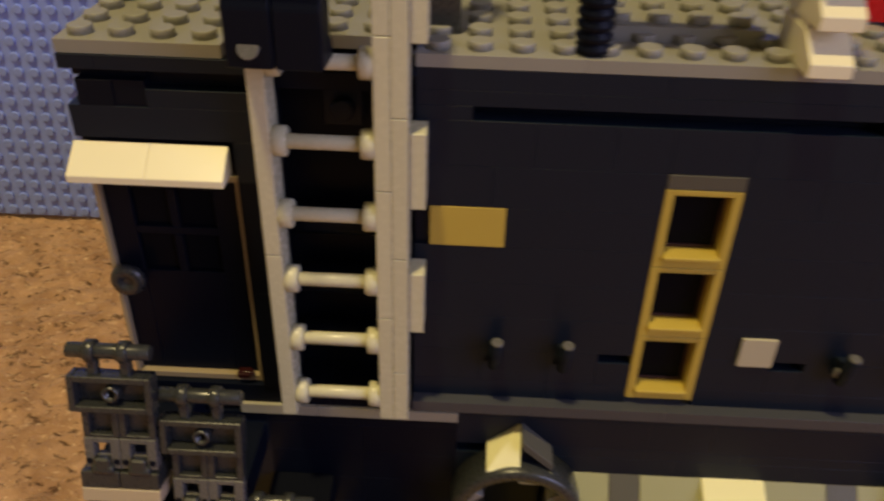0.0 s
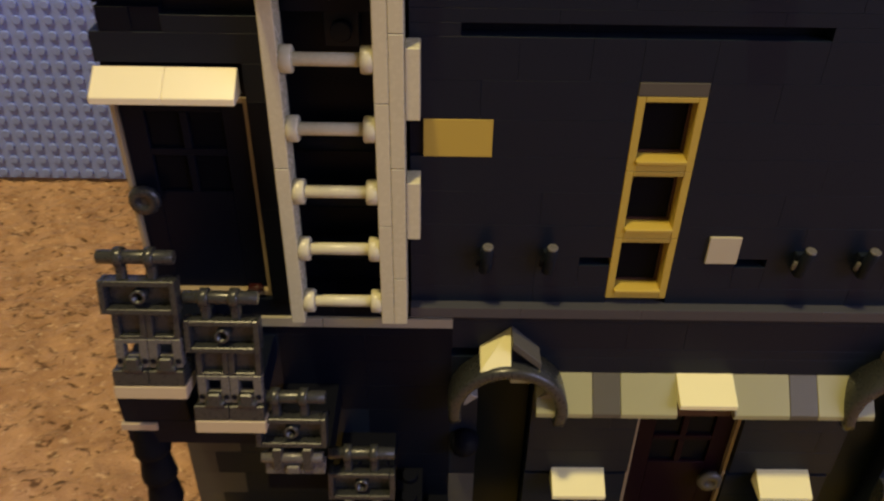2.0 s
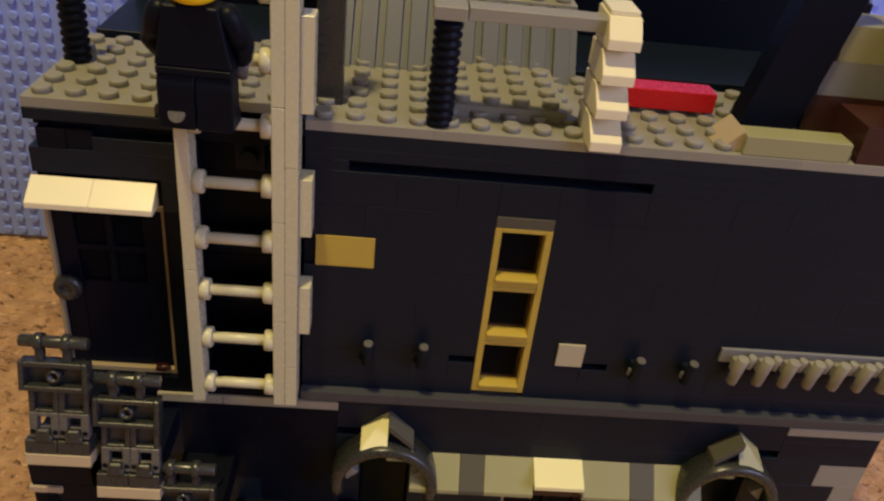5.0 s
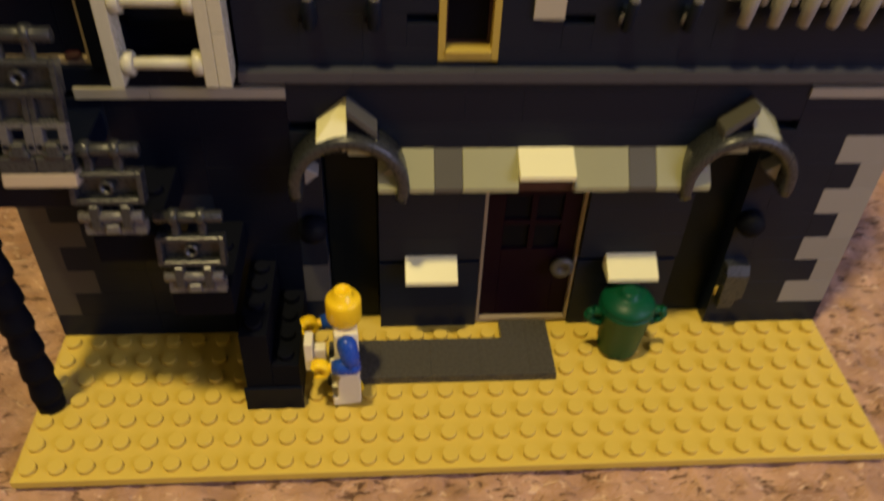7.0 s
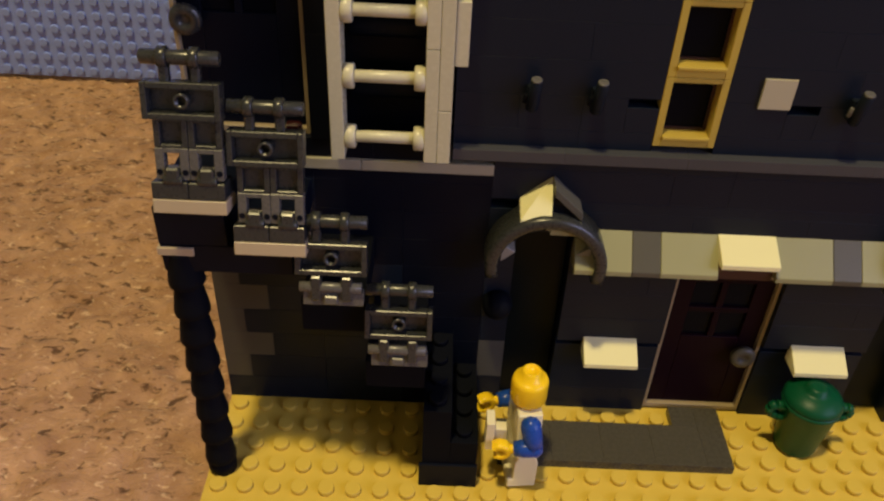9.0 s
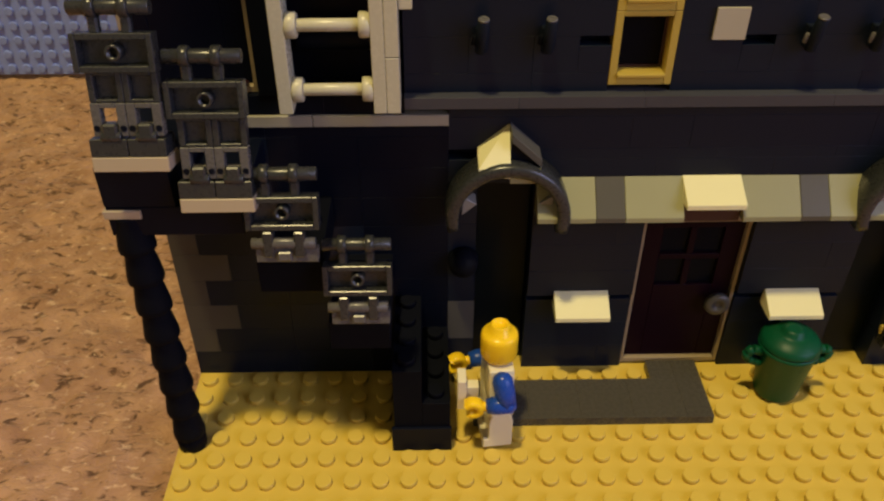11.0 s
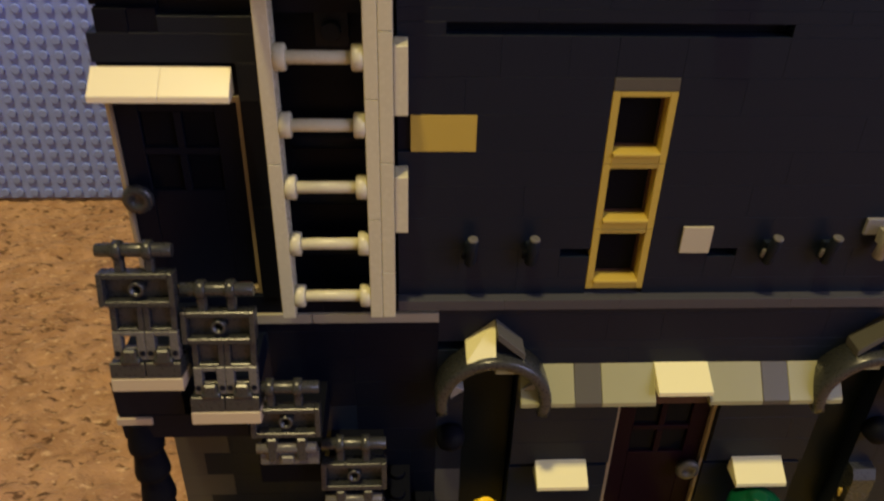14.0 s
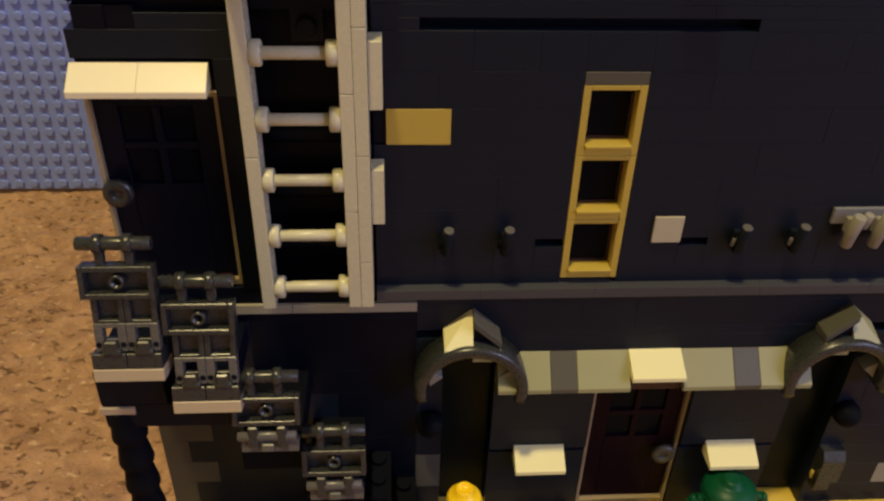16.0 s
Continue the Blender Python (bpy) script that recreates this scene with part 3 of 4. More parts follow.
def build_arches():
    for cx, flip in ((12, 1), (26, -1)):
        a = thing("arch", (cx, 6, 18.2), "dark grey half-round arch over a wall niche", "arch", "niche arches")
        bm = bmesh.new()
        turn = Matrix.Translation(v3(cx, 7.05, 20.4)) @ Matrix.Rotation(radians(90), 4, "X")
        ro, ri, d = 2.11 * U, 1.68 * U, 1.2 * U
        prof = [(ri, 0), (ri, d - 0.0006), (ri + 0.0006, d), (ro - 0.0007, d), (ro, d - 0.0008), (ro, 0), (ri, 0)]
        rings = lathe(bm, prof, turn @ Matrix.Rotation(radians(-13 if flip < 0 else -17), 4, "Z"), 32, 0, 210.0, True)
        for side in (0, -1):
            bm.faces.new([r[side] for r in rings[:-1]])
        bmesh.ops.recalc_face_normals(bm, faces=bm.faces)
        part("arch_ring", bm, IRON, a)
        for s in (-1, 1):
            bm = bmesh.new()
            prism(bm, [((cx + s * 1.05) * U, 21.3 * P), ((cx + s * 1.55) * U, 20.2 * P), ((cx + s * 1.55) * U, 22.1 * P)], "y", 6.35 * U, 7.0 * U)
            part("cheek", bm, GREY, a)
        k = thing("keystone", (cx, 6.5, 24), "pair of sloped bricks, pale and dark grey, over the arch", "keystone", "keystones")
        # outer half: a slope leaning back to the wall and falling away sideways; inner half: one turned sideways
        bm = bmesh.new()
        s = flip
        xo, xi = cx - s * 1.04, cx - s * 0.01
        low = [bm.verts.new(v3(*c)) for c in ((xo, 6.05, 24.4), (xi, 6.0, 24.4), (xi, 7.2, 24.4), (xo, 7.2, 24.4))]
        top = [bm.verts.new(v3(*c)) for c in ((xo, 6.05, 25.2), (xi, 6.0, 25.4), (xi, 7.05, 28.2), (xo, 7.05, 26.0))]
        bm.faces.new(low)
        for i in range(4):
            bm.faces.new((low[i], low[(i + 1) % 4], top[(i + 1) % 4], top[i]))
        bm.faces.new((top[0], top[1], top[2]))
        bm.faces.new((top[0], top[2], top[3]))
        bmesh.ops.recalc_face_normals(bm, faces=bm.faces)
        part("slope", bm, IVORY if flip > 0 else STONE, k)
        bm = bmesh.new()
        prism(bm, [(x * U, z * P) for x, z in ((cx, 27.5), (cx + s * 1.02, 25.12), (cx + s * 1.02, 25.9), (cx, 28.3))], "y", 6.15 * U, 7.2 * U)
        part("slope", bm, SHADE, k, "dark grey slope")
        # solid black wedge, set back: the hollow's shade is put into its colour
        bm = bmesh.new()
        prism(bm, [(x * U, z * P) for x, z in ((cx, 25.12), (cx + s * 1.0, 25.12), (cx, 27.46))], "y", 6.35 * U, 7.2 * U)
        part("underside", bm, BLACK, k, "black filler for the shaded hollow under the slope")
        bm = bmesh.new()
        box(bm, cx if s > 0 else cx - 1, cx + 1 if s > 0 else cx, 6.1, 7.2, 23.7, 25.1)
        part("plate", bm, STONE, k)
    for x, m in ((10.55, MATTE), (27.45, MATTE)):
        bm = bmesh.new()
        at = Matrix.Translation(v3(x, 7.02, 14.3)) @ Matrix.Rotation(radians(90), 4, "X")
        lathe(bm, [(0.0044, 0), (0.0044, 0.002), (0.0038, 0.0045), (0.0022, 0.006), (0.0003, 0.0064)], at, 18)
        solid("round_stone", bm, m, "black round stud piece beside the wall niche", "ornament", "wall ornaments")


build_arches()


def build_pegs():
    for xs, pin, tail in (((11, 13), MATTE, ""), ((21, 23), KNOB, " and a pale pin")):
        first = None
        for x in xs:
            if first is not None:
                copy_thing(first, Matrix.Translation(v3(x, 7, 37.4)))
                continue
            first = p = thing("wall_peg", (x, 7, 37.4), "black wall peg with a grey round end" + tail, "peg", "wall pegs")
            bm = bmesh.new()
            rod(bm, v3(x - 0.04, 6.72, 34.6), v3(x, 6.42, 37.3), 0.0015)
            part("shaft", bm, PEG, p)
            bm = bmesh.new()
            rod(bm, v3(x, 6.42, 37.3), v3(x, 6.405, 37.5), 0.0014)
            part("tip", bm, KNOB, p, "light grey end face")
            bm = bmesh.new()
            box(bm, x - 0.2, x + 0.2, 6.78, 7.0, 34.6, 36.4)
            part("clip", bm, PEG, p)
            bm = bmesh.new()
            rod(bm, v3(x - 0.28, 6.66, 35.2), v3(x - 0.24, 6.62, 36.0), 0.0006, 10)
            part("pin", bm, pin, p)
    rack = thing("peg_rack", (28, 6.6, 37), "grey rack of clip pegs on the upper wall", "rack")
    bm = bmesh.new()
    box(bm, 24.1, 31.6, 6.85, 7.0, 37.0, 38.5)
    part("rail", bm, MID, rack)
    for k in range(7):
        x = 24.75 + k * 0.98
        bm = bmesh.new()
        rod(bm, v3(x - 0.06, 6.6, 35.2), v3(x + 0.02, 6.4, 38.4), 0.0017)
        box(bm, x - 0.2, x + 0.2, 6.6, 6.86, 36.4, 37.8)
        rod(bm, v3(x + 0.42, 6.7, 36.9), v3(x + 0.46, 6.6, 38.3), 0.0013)
        part("peg", bm, GREY, rack, "light grey clip peg")


build_pegs()


def build_wall_bars():
    """Black round bars in the recess behind the ladder, and a fixture on the wall."""
    for z in (34.9, 40.0, 45.0):
        bm = bmesh.new()
        rod(bm, v3(5.3, 7.75, z), v3(8.2, 7.75, z), 0.0034, 18)
        solid("round_bar", bm, BLACK, "black round bar set in the recess behind the ladder", "bar", "recess bars")
    f = thing("wall_fixture", (27.5, 6.6, 4), "dark grey sloped block clipped to the wall beside the niche", "fixture")
    bm = bmesh.new()
    prism(bm, [(6.35 * U, 5.0 * P), (7.0 * U, 5.0 * P), (7.0 * U, 9.2 * P), (6.6 * U, 9.2 * P), (6.35 * U, 8.2 * P)], "x", 27.02 * U, 27.98 * U)
    part("block", bm, IRON, f)
    bm = bmesh.new()
    box(bm, 27.1, 27.75, 6.45, 7.0, 3.5, 4.9)
    part("foot", bm, IRON, f)
    bm = bmesh.new()
    box(bm, 26.8, 26.95, 6.55, 6.7, 5.6, 6.3, 0.0003)
    rod(bm, v3(26.88, 6.62, 5.2), v3(26.88, 6.62, 5.7), 0.0005, 10)
    part("clip", bm, TAN, f, "small tan clip")


build_wall_bars()


# ---- ladder ----
def build_ladder():
    lad = thing("ladder", (6.6, 6.4, 28.5), "cream brick-built ladder fixed against the dark wall", "ladder")
    for x0, x1, cuts in ((4.78, 5.2, (30.3, 44.6, 57.5, 64.0, 71.4)), (7.68, 8.08, (30.3, 39.8, 49.7, 59.5, 71.4)), (8.09, 8.5, (30.3, 34.9, 44.7, 54.6, 71.4))):
        for a, b in zip(cuts, cuts[1:]):
            bm = bmesh.new()
            box(bm, x0, x1, 6.05, 6.98, a + 0.02, b - 0.02)
            part("rail", bm, LADDER, lad)
    for a, b in ((38.4, 43.3), (48.3, 53.5), (59.0, 66.4)):
        bm = bmesh.new()
        box(bm, 8.51, 8.92, 6.2, 7.0, a, b)
        part("rail_block", bm, LADDER, lad)
    for k in range(9):
        z = 32.0 + 5.12 * k
        bm = bmesh.new()
        rod(bm, v3(5.2, 6.4, z), v3(7.68, 6.4, z), 0.00155)
        for xa, xb in ((5.2, 5.54), (7.34, 7.68)):
            rod(bm, v3(xa, 6.4, z), v3(xb, 6.4, z), 0.0031, 20, 0, 0.0003)
        part("rung", bm, LADDER, lad)


build_ladder()


# ---- outer stair ----
def build_rail_panel(x, y, z, tall, tilt=14.0):
    """A stair railing unit: a bar, two clips, an upturned plate, hinges and foot."""
    p = thing("railing_panel", (x, y, z), "dark grey clip-and-bar railing panel on the toy stair", "railing", "stair railing panels")
    m = Matrix.Translation(v3(x, y, z)) @ Matrix.Rotation(radians(-tilt), 4, "X")
    H = U / P  # one stud in plates

    def sub(name, bm, mat, label=""):
        bm.transform(m)
        return part(name, bm, mat, p, label)

    bm = bmesh.new()
    rod(bm, v3(0.02, 0.1, 1.55), v3(2.1, 0.1, 1.55), 0.0016)
    sub("bar", bm, IRON)
    for cx in (0.62, 1.45):
        bm = bmesh.new()
        box(bm, cx - 0.13, cx + 0.13, -0.02, 0.26, -0.1, 1.9, 0.0004)
        rod(bm, v3(cx - 0.13, 0.1, 1.55), v3(cx + 0.13, 0.1, 1.55), 0.0023)
        sub("clip", bm, IRON)
    bm = bmesh.new()
    ring_frame(bm, 0, 2.1, -0.15, 0.36, -H, 0, 0.16, 0.42, 0.42)
    box(bm, 0.16, 1.94, 0.24, 0.36, -H + 0.42, -0.42)
    sub("plate", bm, IRON, "grey plate showing its hollow underside")
    bm = bmesh.new()
    at = Matrix.Translation(v3(1.05, -0.12, -H / 2)) @ Matrix.Rotation(radians(-90), 4, "X")
    rings = lathe(bm, [(0.0011, 0.0029), (0.0011, 0.0), (0.0017, 0.0), (0.0017, 0.0029), (0.0011, 0.0029)], at, 16)
    sub("tube", bm, IRON)
    if tall:
        for k in (0, 1):
            x0 = 0.2 + 0.93 * k
            bm = bmesh.new()
            ring_frame(bm, x0, x0 + 0.92, 0.02, 0.34, -4.5, -H - 0.02, 0.17, 0.2, 0.25)
            box(bm, x0 + 0.17, x0 + 0.75, 0.24, 0.34, -4.3, -H - 0.27, 0.0001)
            sub("hinge_top", bm, IRON)
            bm = bmesh.new()
            box(bm, x0, x0 + 0.25, -0.02, 0.3, -6.75, -4.52)
            box(bm, x0 + 0.67, x0 + 0.92, -0.02, 0.3, -6.75, -4.52)
            box(bm, x0 + 0.25, x0 + 0.67, -0.02, 0.3, -4.85, -4.52, 0.0001)
            box(bm, x0 + 0.25, x0 + 0.67, 0.1, 0.3, -6.75, -5.9, 0.0001)
            sub("hinge_plate", bm, KNOB, "mid grey hinge plate")
            bm = bmesh.new()
            box(bm, x0 + 0.27, x0 + 0.66, -0.16, 0.08, -6.85, -5.85, 0.0004)
            rod(bm, v3(x0 + 0.2, -0.02, -6.75), v3(x0 + 0.74, -0.02, -6.75), 0.0012)
            sub("hinge_knuckle", bm, IRON)
            for hx in (0.11, 0.81):
                bm = bmesh.new()
                rod(bm, v3(x0 + hx, -0.03, -6.2), v3(x0 + hx, -0.018, -6.2), 0.0007, 10, 0, 0.00003)
                sub("pin_hole", bm, BLACK, "black pin hole")
        for k in (0, 1):
            bm = bmesh.new()
            box(bm, 0.05 + 1.02 * k, 1.05 + 1.02 * k, -0.1, 0.8, -8.1, -6.9)
            sub("tile", bm, IRON)
        bm = bmesh.new()
        box(bm, 0.05, 2.1, -0.12, 0.9, -9.15, -8.15)
        sub("plate", bm, EDGE, "tan tread edge plate")
    else:
        bm = bmesh.new()
        rod(bm, v3(0.1, 0.02, -3.6), v3(1.95, 0.02, -3.6), 0.0014)
        box(bm, 0.2, 2.0, 0.0, 0.35, -5.1, -4.0)
        sub("hinge_bar", bm, KNOB, "mid grey hinge bar")
        for cx in (0.6, 1.5):
            bm = bmesh.new()
            box(bm, cx - 0.16, cx + 0.16, -0.16, 0.2, -4.6, -H - 0.1, 0.0004)
            sub("clip", bm, IRON)
        bm = bmesh.new()
        box(bm, 0.85, 1.25, -0.14, 0.1, -4.9, -4.2, 0.0003)
        sub("latch", bm, KNOB)
    return p


def build_stair():
    s = thing("stair", (5, 5, 0), "black brick-built outer stair with landing up to the door", "stair")
    bm = bmesh.new()
    box(bm, 0.0, 2.05, 3.0, 7.0, 27.0, 30.3)
    box(bm, 0.0, 3.9, 3.05, 7.0, 24.4, 26.9)
    part("landing", bm, BLACK, s)
    bm = bmesh.new()
    box(bm, -0.08, 1.0, 2.95, 3.9, 26.0, 26.7)
    part("plate", bm, EDGE, s, "tan plate")
    for x0, z1 in ((4.0, 21.3), (6.0, 15.0)):
        bm = bmesh.new()
        box(bm, x0, x0 + 2, 3.3, 6.98, z1 - 3.0, z1)
        for cx in (0.5, 1.5):
            stud(bm, x0 + cx, 5.5, z1)
        part("tread", bm, MATTE, s)
    for x0, z1 in ((8, 10.0), (9, 6.0)):
        bm = bmesh.new()
        box(bm, x0, x0 + 1, 3.0, 7.0, 0, z1 - 0.02)
        for j in range(4):
            stud(bm, x0 + 0.5, 3.5 + j, z1)
        part("tread", bm, MATTE, s)
    bm = bmesh.new()
    box(bm, 7.9, 10.05, 2.9, 3.05, 0, 3.0)
    part("front_block", bm, BLACK, s)
    build_rail_panel(0.27, 3.35, 39.75, True)
    build_rail_panel(2.38, 3.3, 36.45, True)
    build_rail_panel(4.1, 2.75, 28.25, False)
    build_rail_panel(6.08, 2.9, 21.75, False)
    post = thing("post", (0.5, 3.3, 0), "black ribbed post holding up the stair landing", "post")
    bm = bmesh.new()
    top, foot = v3(0.5, 3.35, 26.0), v3(0.5, 3.4, 0)
    q = Matrix.Translation(foot) @ (top - foot).to_track_quat("Z", "Y").to_matrix().to_4x4()
    n, h = 8, (top - foot).length
    prof = [(0.0041, 0), (0.0042, 0.004)]
    for k in range(n):
        b = 0.005 + (h - 0.006) * k / n
        st = (h - 0.006) / n
        prof += [(0.0034, b), (0.0046, b + st * 0.05), (0.0045, b + st * 0.22), (0.0038, b + st * 0.75), (0.0033, b + st * 0.97)]
    prof += [(0.0036, h)]
    lathe(bm, prof, q, 16)
    part("shaft", bm, MATTE, post)


build_stair()


# ---- loose things on the plate ----
def build_bin():
    b = thing("dustbin", (22.85, 5.6, 0), "dark green toy dustbin with lid standing on the sand plate", "dustbin")
    o = Matrix.Translation(v3(22.85, 5.6, 0.4)) @ Matrix.Scale(1.32, 4)
    bm = bmesh.new()
    lathe(bm, [(0.0048, 0), (0.0050, 0.0006), (0.0064, 0.0135), (0.0068, 0.014), (0.0068, 0.0148), (0.006, 0.0148)], o, 28)
    part("body", bm, GREEN, b)
    bm = bmesh.new()
    lathe(bm, [(0.0066, 0.0149), (0.0068, 0.0156), (0.0060, 0.0168), (0.0034, 0.0180), (0.0024, 0.0182), (0.0024, 0.0192), (0.0012, 0.0194)], o, 28)
    part("lid", bm, GREEN, b)
    for s in (-1, 1):
        bm = bmesh.new()
        pts = [(6.0, 12.8), (8.2, 13.6), (9.4, 12.6), (9.0, 10.8), (7.4, 9.9), (5.8, 9.6)]
        for (xa, za), (xb, zb) in zip(pts, pts[1:]):
            rod(bm, o @ Vector((s * xa / 1000, -0.0005, za / 1000)), o @ Vector((s * xb / 1000, -0.0005, zb / 1000)), 0.0015, 10)
        part("handle", bm, GREEN, b)


build_bin()


def build_figure(name, at, turn, mats, label, lift=0.0, arms=((-20, 40), (-50, 40))):
    """A toy figure: blocky legs, tapered body, bent arms, round head with a stud."""
    bm = bmesh.new()
    k = 0.001

    def pr(poly, axis, a0, a1, mi):
        prism(bm, [(p * k, q * k) for p, q in poly], axis, a0 * k, a1 * k, mi, None, 0.0003)

    for x0, x1 in ((-7.7, -0.1), (0.1, 7.7)):
        pr(((-4.6, 0), (3.2, 0), (3.2, 9.5), (2.4, 12.0), (-2.4, 12.0), (-3.2, 9.5), (-3.2, 3.2), (-4.6, 3.2)), "x", x0, x1, 0)
    pr(((-3.2, 11.8), (3.2, 11.8), (3.2, 13.6), (-3.2, 13.6)), "x", -7.7, 7.7, 0)
    pr(((-7.8, 13.6), (7.8, 13.6), (5.4, 26.0), (-5.4, 26.0)), "y", -3.2, 3.2, 1)
    for s, (a, b) in zip((-1, 1), arms):
        sh = Vector((s * 6.9, 0, 23.6)) * k
        d = Vector((s * 0.35, math.sin(radians(a)), -math.cos(radians(a)))).normalized()
        el = sh + d * 6.5 * k
        d2 = Vector((-s * 0.25, -math.sin(radians(b)) - 0.5, -math.cos(radians(b)))).normalized()
        wr = el + d2 * 5.2 * k
        lathe(bm, [(0.0006, -0.0027), (0.0020, -0.002), (0.0027, -0.0004), (0.0026, 0.003), (0.0024, 0.0065)], Matrix.Translation(sh) @ d.to_track_quat("Z", "Y").to_matrix().to_4x4(), 14, 2)
        lathe(bm, [(0.0012, -0.0022), (0.0024, -0.001), (0.0024, 0.003), (0.0020, 0.0053)], Matrix.Translation(el) @ d2.to_track_quat("Z", "Y").to_matrix().to_4x4(), 14, 2)
        rod(bm, wr - d2 * 0.001, wr + d2 * 0.0018, 0.0013, 12, 3)
        c = wr + d2 * 0.0036
        zx = Vector((1, 0, 0))
        zx = (zx - d2 * zx.dot(d2)).normalized()
        yy = zx.cross(d2)
        grip = Matrix((d2, yy, zx)).transposed().to_4x4()
        prof = [(0.0012, -0.0016), (0.0024, -0.0016), (0.0028, -0.0012), (0.0028, 0.0012), (0.0024, 0.0016), (0.0012, 0.0016), (0.0012, -0.0016)]
        rings = lathe(bm, prof, Matrix.Translation(c) @ grip @ Matrix.Rotation(radians(42), 4, "Z"), 18, 3, 276.0)
        for end in (0, -1):
            cap = bm.faces.new([r[end] for r in rings[:-1]])
            cap.material_index = 3
    head = Matrix.Translation((0, 0, 26.0 * k)) @ Matrix.Diagonal((0.9, 0.9, 1.0, 1.0))
    lathe(bm, [(0.0024, 0), (0.0036, 0.0003), (0.0048, 0.0009), (0.0053, 0.0020), (0.0053, 0.0073), (0.0051, 0.0081), (0.0045, 0.0087), (0.0028, 0.0090), (0.0027, 0.0111), (0.0024, 0.0113), (0.0021, 0.0113), (0.0019, 0.0104), (0.0002, 0.0104)], head, 28, 4)
    rod(bm, Vector((3.9, 3.0, 3.2)) * k, Vector((3.9, 3.5, 3.5)) * k, 0.0018, 16, 3, 0.0001)
    ob = solid(name, bm, mats, label, "figurine", "toy figures")
    ob.matrix_world = Matrix.Translation(v3(*at) + Vector((0, 0, lift))) @ Matrix.Rotation(radians(turn), 4, "Z") @ Matrix.Scale(1.09, 4)
    return ob


build_figure("toy_figure", (11.7, 3.92, 0.55), -84, [WHITE, WHITE, BLUE, YELLOW, YELLOW], "white toy figure with blue arms and yellow head", arms=((-10, 88), (10, 75)))
build_figure("toy_figure", (5.75, 5.45, 58.3), 178, [BLACK, BLACK, BLACK, KNOB, YELLOW], "black-suited toy figure standing at the top of the ladder", arms=((-15, 20), (-15, 20)))


def build_camera_box():
    """The small white block that the white figure holds."""
    b = thing("toy_box", (10.45, 3.35, 6.5), "small white block held by the toy figure", "toy")
    bm = bmesh.new()
    box(bm, 10.25, 10.55, 3.0, 3.7, 5.2, 8.6)
    part("body", bm, WHITE, b)
    bm = bmesh.new()
    box(bm, 10.56, 11.0, 3.2, 3.6, 5.8, 7.4)
    part("clip", bm, WHITE, b)


build_camera_box()


# ---- the roof deck ----
def build_roof():
    roof = thing("roof", (16, 12, 57), "light grey studded plate roof deck of the toy house", "roof", kind="structure")
    brick(roof, GREY, 0, 4, 7, 13, 56.92, 57.78, "plate", True)
    brick(roof, GREY, 4, 8, 8, 14, 56.92, 57.78, "plate", True)
    for x0, x1 in ((8.6, 12.6), (12.6, 18.6), (18.6, 24.6), (24.6, 32)):
        brick(roof, GREY, x0, x1, 7, 13, 56.92, 57.75, "plate", True)
    brick(roof, GREY, 13, 17, 8.4, 13, 57.7, 58.7, "plate", True)
    bm = bmesh.new()
    box(bm, 0, 32, 14, 23, 56.5, 57.7)
    part("deck", bm, DARK, roof)
    # ribbed grey slope rising behind the deck, with a studded step above it
    bm = bmesh.new()
    for k in range(10):
        x = 9 + k * 0.9
        prism(bm, [(12.2 * U, 57.75 * P), (14.3 * U, 57.75 * P), (14.3 * U, 63.6 * P), (13.9 * U, 63.6 * P)], "x", x * U, (x + 0.6) * U)
        prism(bm, [(12.4 * U, 57.75 * P), (14.3 * U, 57.75 * P), (14.3 * U, 63.2 * P), (14.1 * U, 63.2 * P)], "x", (x + 0.6) * U, (x + 0.9) * U)
    part("ribbed_slope", bm, RIB, roof)
    brick(roof, GREY, 9, 18, 14.32, 16.32, 57.72, 63.7, "plate", True)
    bm = bmesh.new()
    box(bm, 0, 32, 19, 20, 57.72, 64)
    box(bm, 9.2, 18, 16.4, 17.4, 57.72, 70)
    part("far_parapet", bm, BLACK, roof)


def build_roof_pillar():
    bm = bmesh.new()
    box(bm, 8.75, 9.6, 8.4, 9.3, 57.8, 76)
    solid("roof_pillar", bm, IRON, "dark grey square pillar standing on the roof deck", "pillar")


build_roof()
build_roof_pillar()


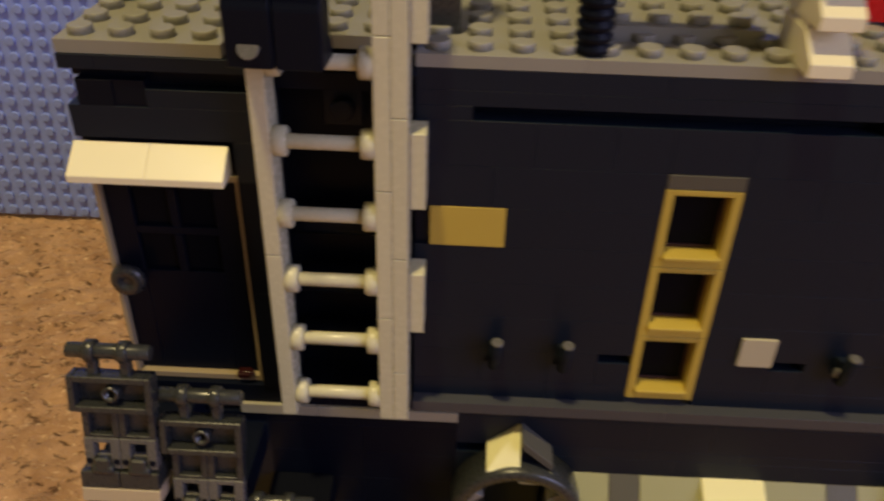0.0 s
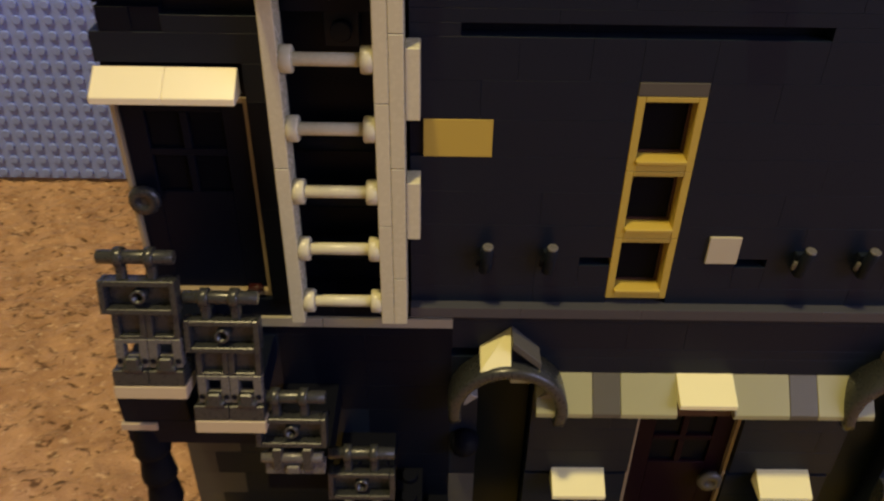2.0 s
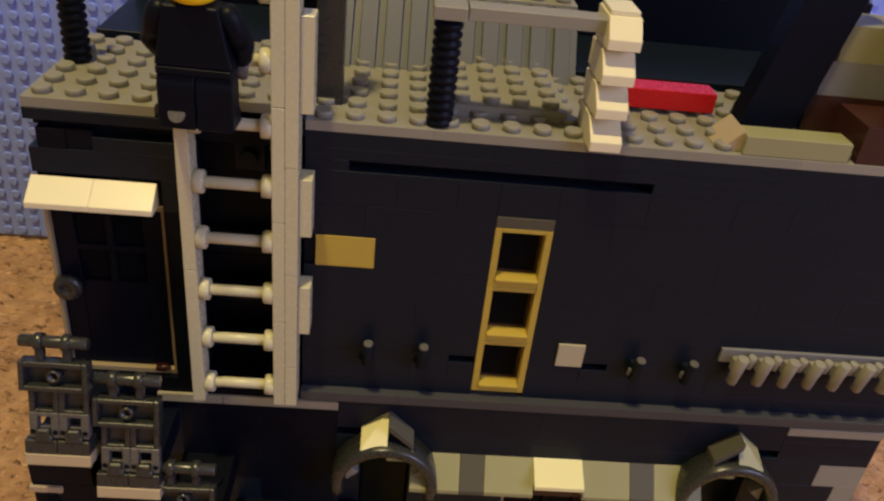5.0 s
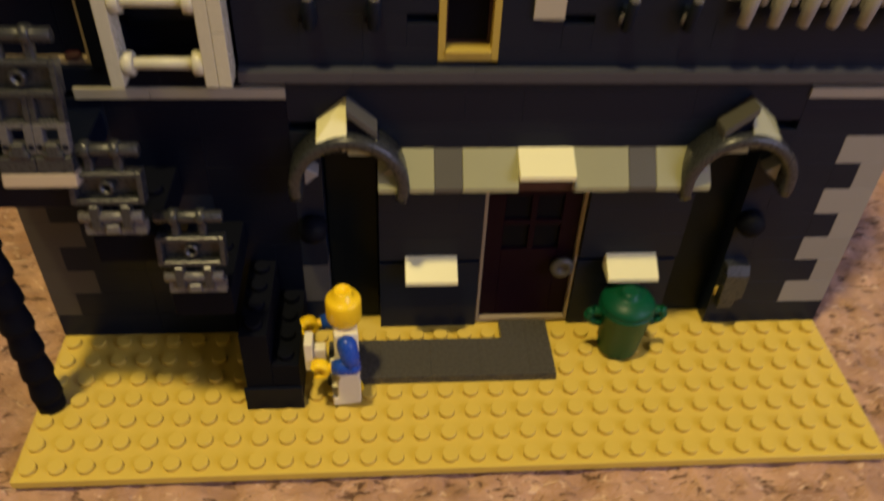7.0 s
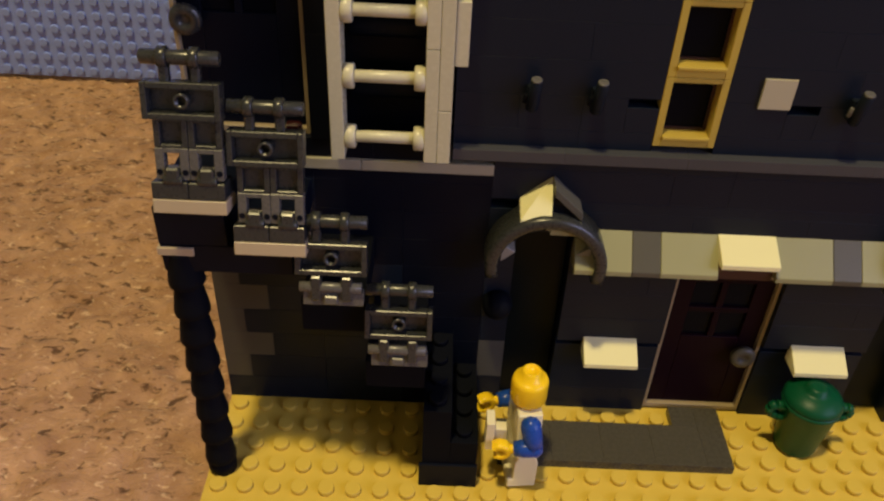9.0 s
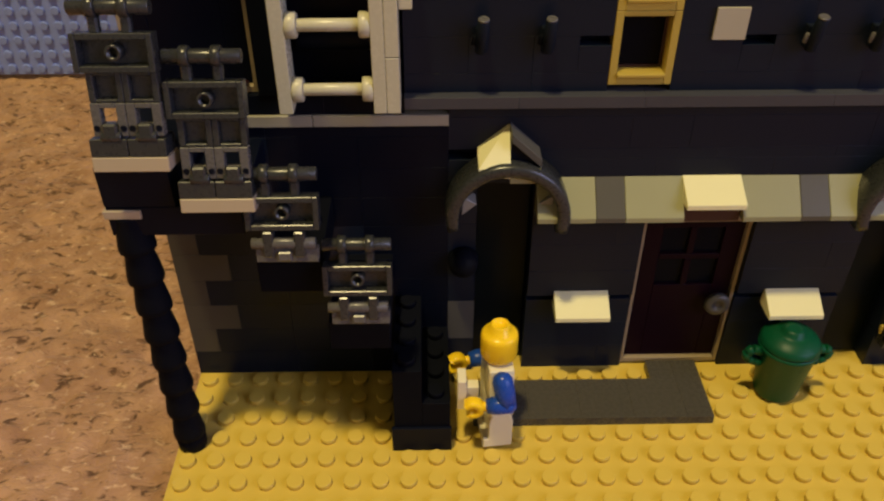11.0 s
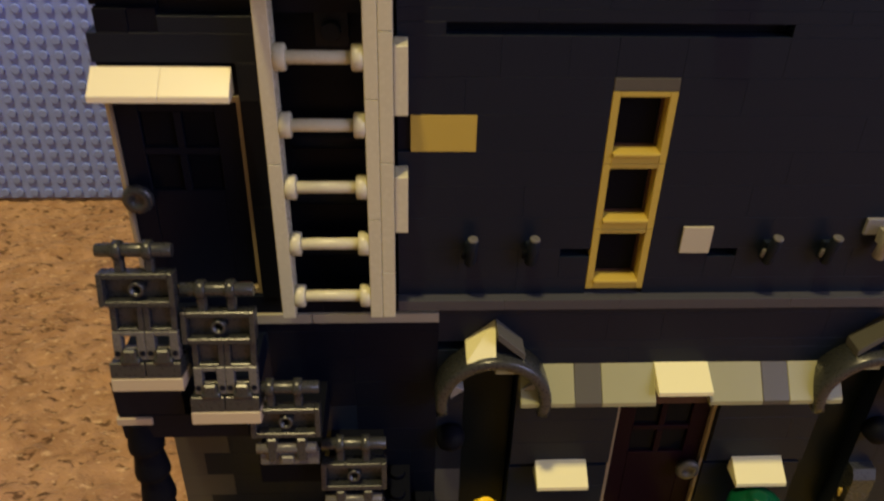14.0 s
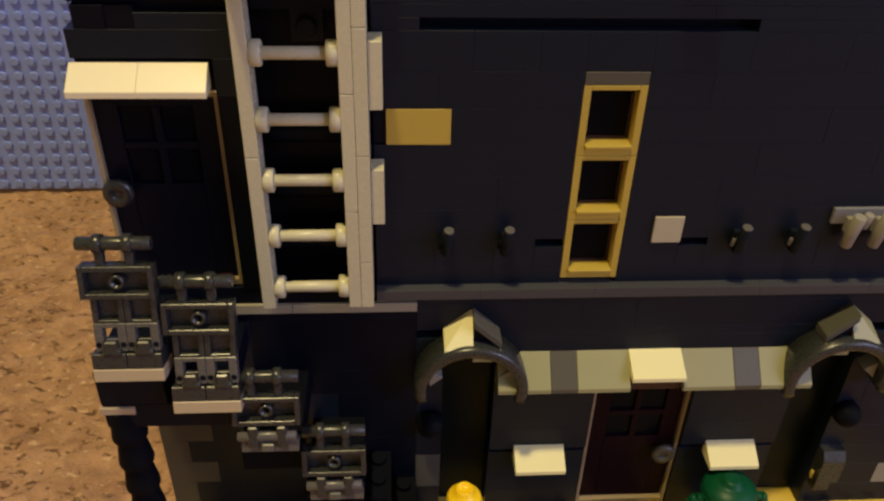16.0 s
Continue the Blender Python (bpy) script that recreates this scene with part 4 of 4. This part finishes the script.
def build_roof_posts():
    for x, y, z1 in ((12.75, 7.5, 66.5), (0.6, 10.4, 65.0)):
        p = thing("roof_post", (x, y, 58), "black ribbed round post on the roof deck", "post", "roof posts")
        bm = bmesh.new()
        prof = []
        n = int((z1 - 58) / 0.7)
        for k in range(n):
            z = k * 0.7 * P
            prof += [(0.0029, z), (0.0036, z + 0.0006), (0.0036, z + 0.0014), (0.0029, z + 0.0020)]
        lathe(bm, prof, Matrix.Translation(v3(x, y, 57.8)), 14)
        part("shaft", bm, BLACK, p)
        bm = bmesh.new()
        box(bm, x - 0.5, x + 0.5, y - 0.5, y + 0.5, z1 - 0.1, z1 + 0.9)
        part("cap", bm, GREY, p, "light grey cap plate")
    bm = bmesh.new()
    box(bm, 13.3, 18.2, 7.2, 8.0, 66.4, 67.4)
    solid("roof_beam", bm, GREY, "light grey tile beam joining the roof posts", "beam")
    f = thing("roof_finial", (17.9, 7, 58), "cream stack of sloped bricks at the roof edge", "finial")
    for k in range(4):
        bm = bmesh.new()
        z = 57.8 + 2.6 * k
        prism(bm, [((6.3 + 0.1 * k) * U, z * P), (8.6 * U, z * P), (8.6 * U, (z + 2.2) * P), (7.1 * U, (z + 2.2) * P), ((6.3 + 0.1 * k) * U, (z + 0.8) * P)], "x", 17.4 * U, 18.4 * U)
        part("slope", bm, WHITE, f)
        bm = bmesh.new()
        box(bm, 17.45, 18.35, 7.2, 8.5, z + 2.2, z + 2.6)
        part("plate", bm, WHITE, f)


build_roof_posts()


def build_roof_things():
    bm = bmesh.new()
    box(bm, 19.15, 22.5, 10, 11, 58.25, 60.0)
    solid("red_brick", bm, RED, "bright red smooth brick on the roof deck", "brick")
    bm = bmesh.new()
    prism(bm, [(21.85 * U, 57.78 * P), (22.9 * U, 57.78 * P), (22.6 * U, 59.6 * P)], "y", 7.3 * U, 8.8 * U)
    solid("tan_slope", bm, EDGE, "tan sloped brick at the roof edge", "brick")
    bm = bmesh.new()
    box(bm, 22.6, 26.15, 7.05, 8.0, 57.78, 59.4)
    solid("parapet_tile", bm, STONE, "long pale parapet brick along the roof edge", "parapet")
    t = thing("roof_turret", (26, 10, 58), "dark brown and black brick turret on the roof", "turret")
    bm = bmesh.new()
    prism(bm, [(23.0 * U, 57.8 * P), (25.0 * U, 57.8 * P), (26.6 * U, 76 * P), (24.6 * U, 76 * P)], "y", 9.0 * U, 10.0 * U)
    part("brace", bm, BLACK, t, "black leaning brace")
    for x0, x1, z0, z1, m in ((25.3, 28, 57.8, 61.5, BROWN), (25.5, 28, 61.5, 64.5, MID), (25.8, 28, 64.5, 67.5, STONE), (26.4, 29, 57.8, 61, BROWN), (29, 32, 57.8, 61, BROWN), (28, 32, 61, 64, BLACK), (28.2, 32, 64, 65, STONE), (28, 32, 65, 70, BLACK)):
        brick(t, m, x0, x1, 9.2 if x0 < 26 else 7.05, 9.15 if 26 < x0 and z1 < 62 else 11, z0, z1)


build_roof_things()
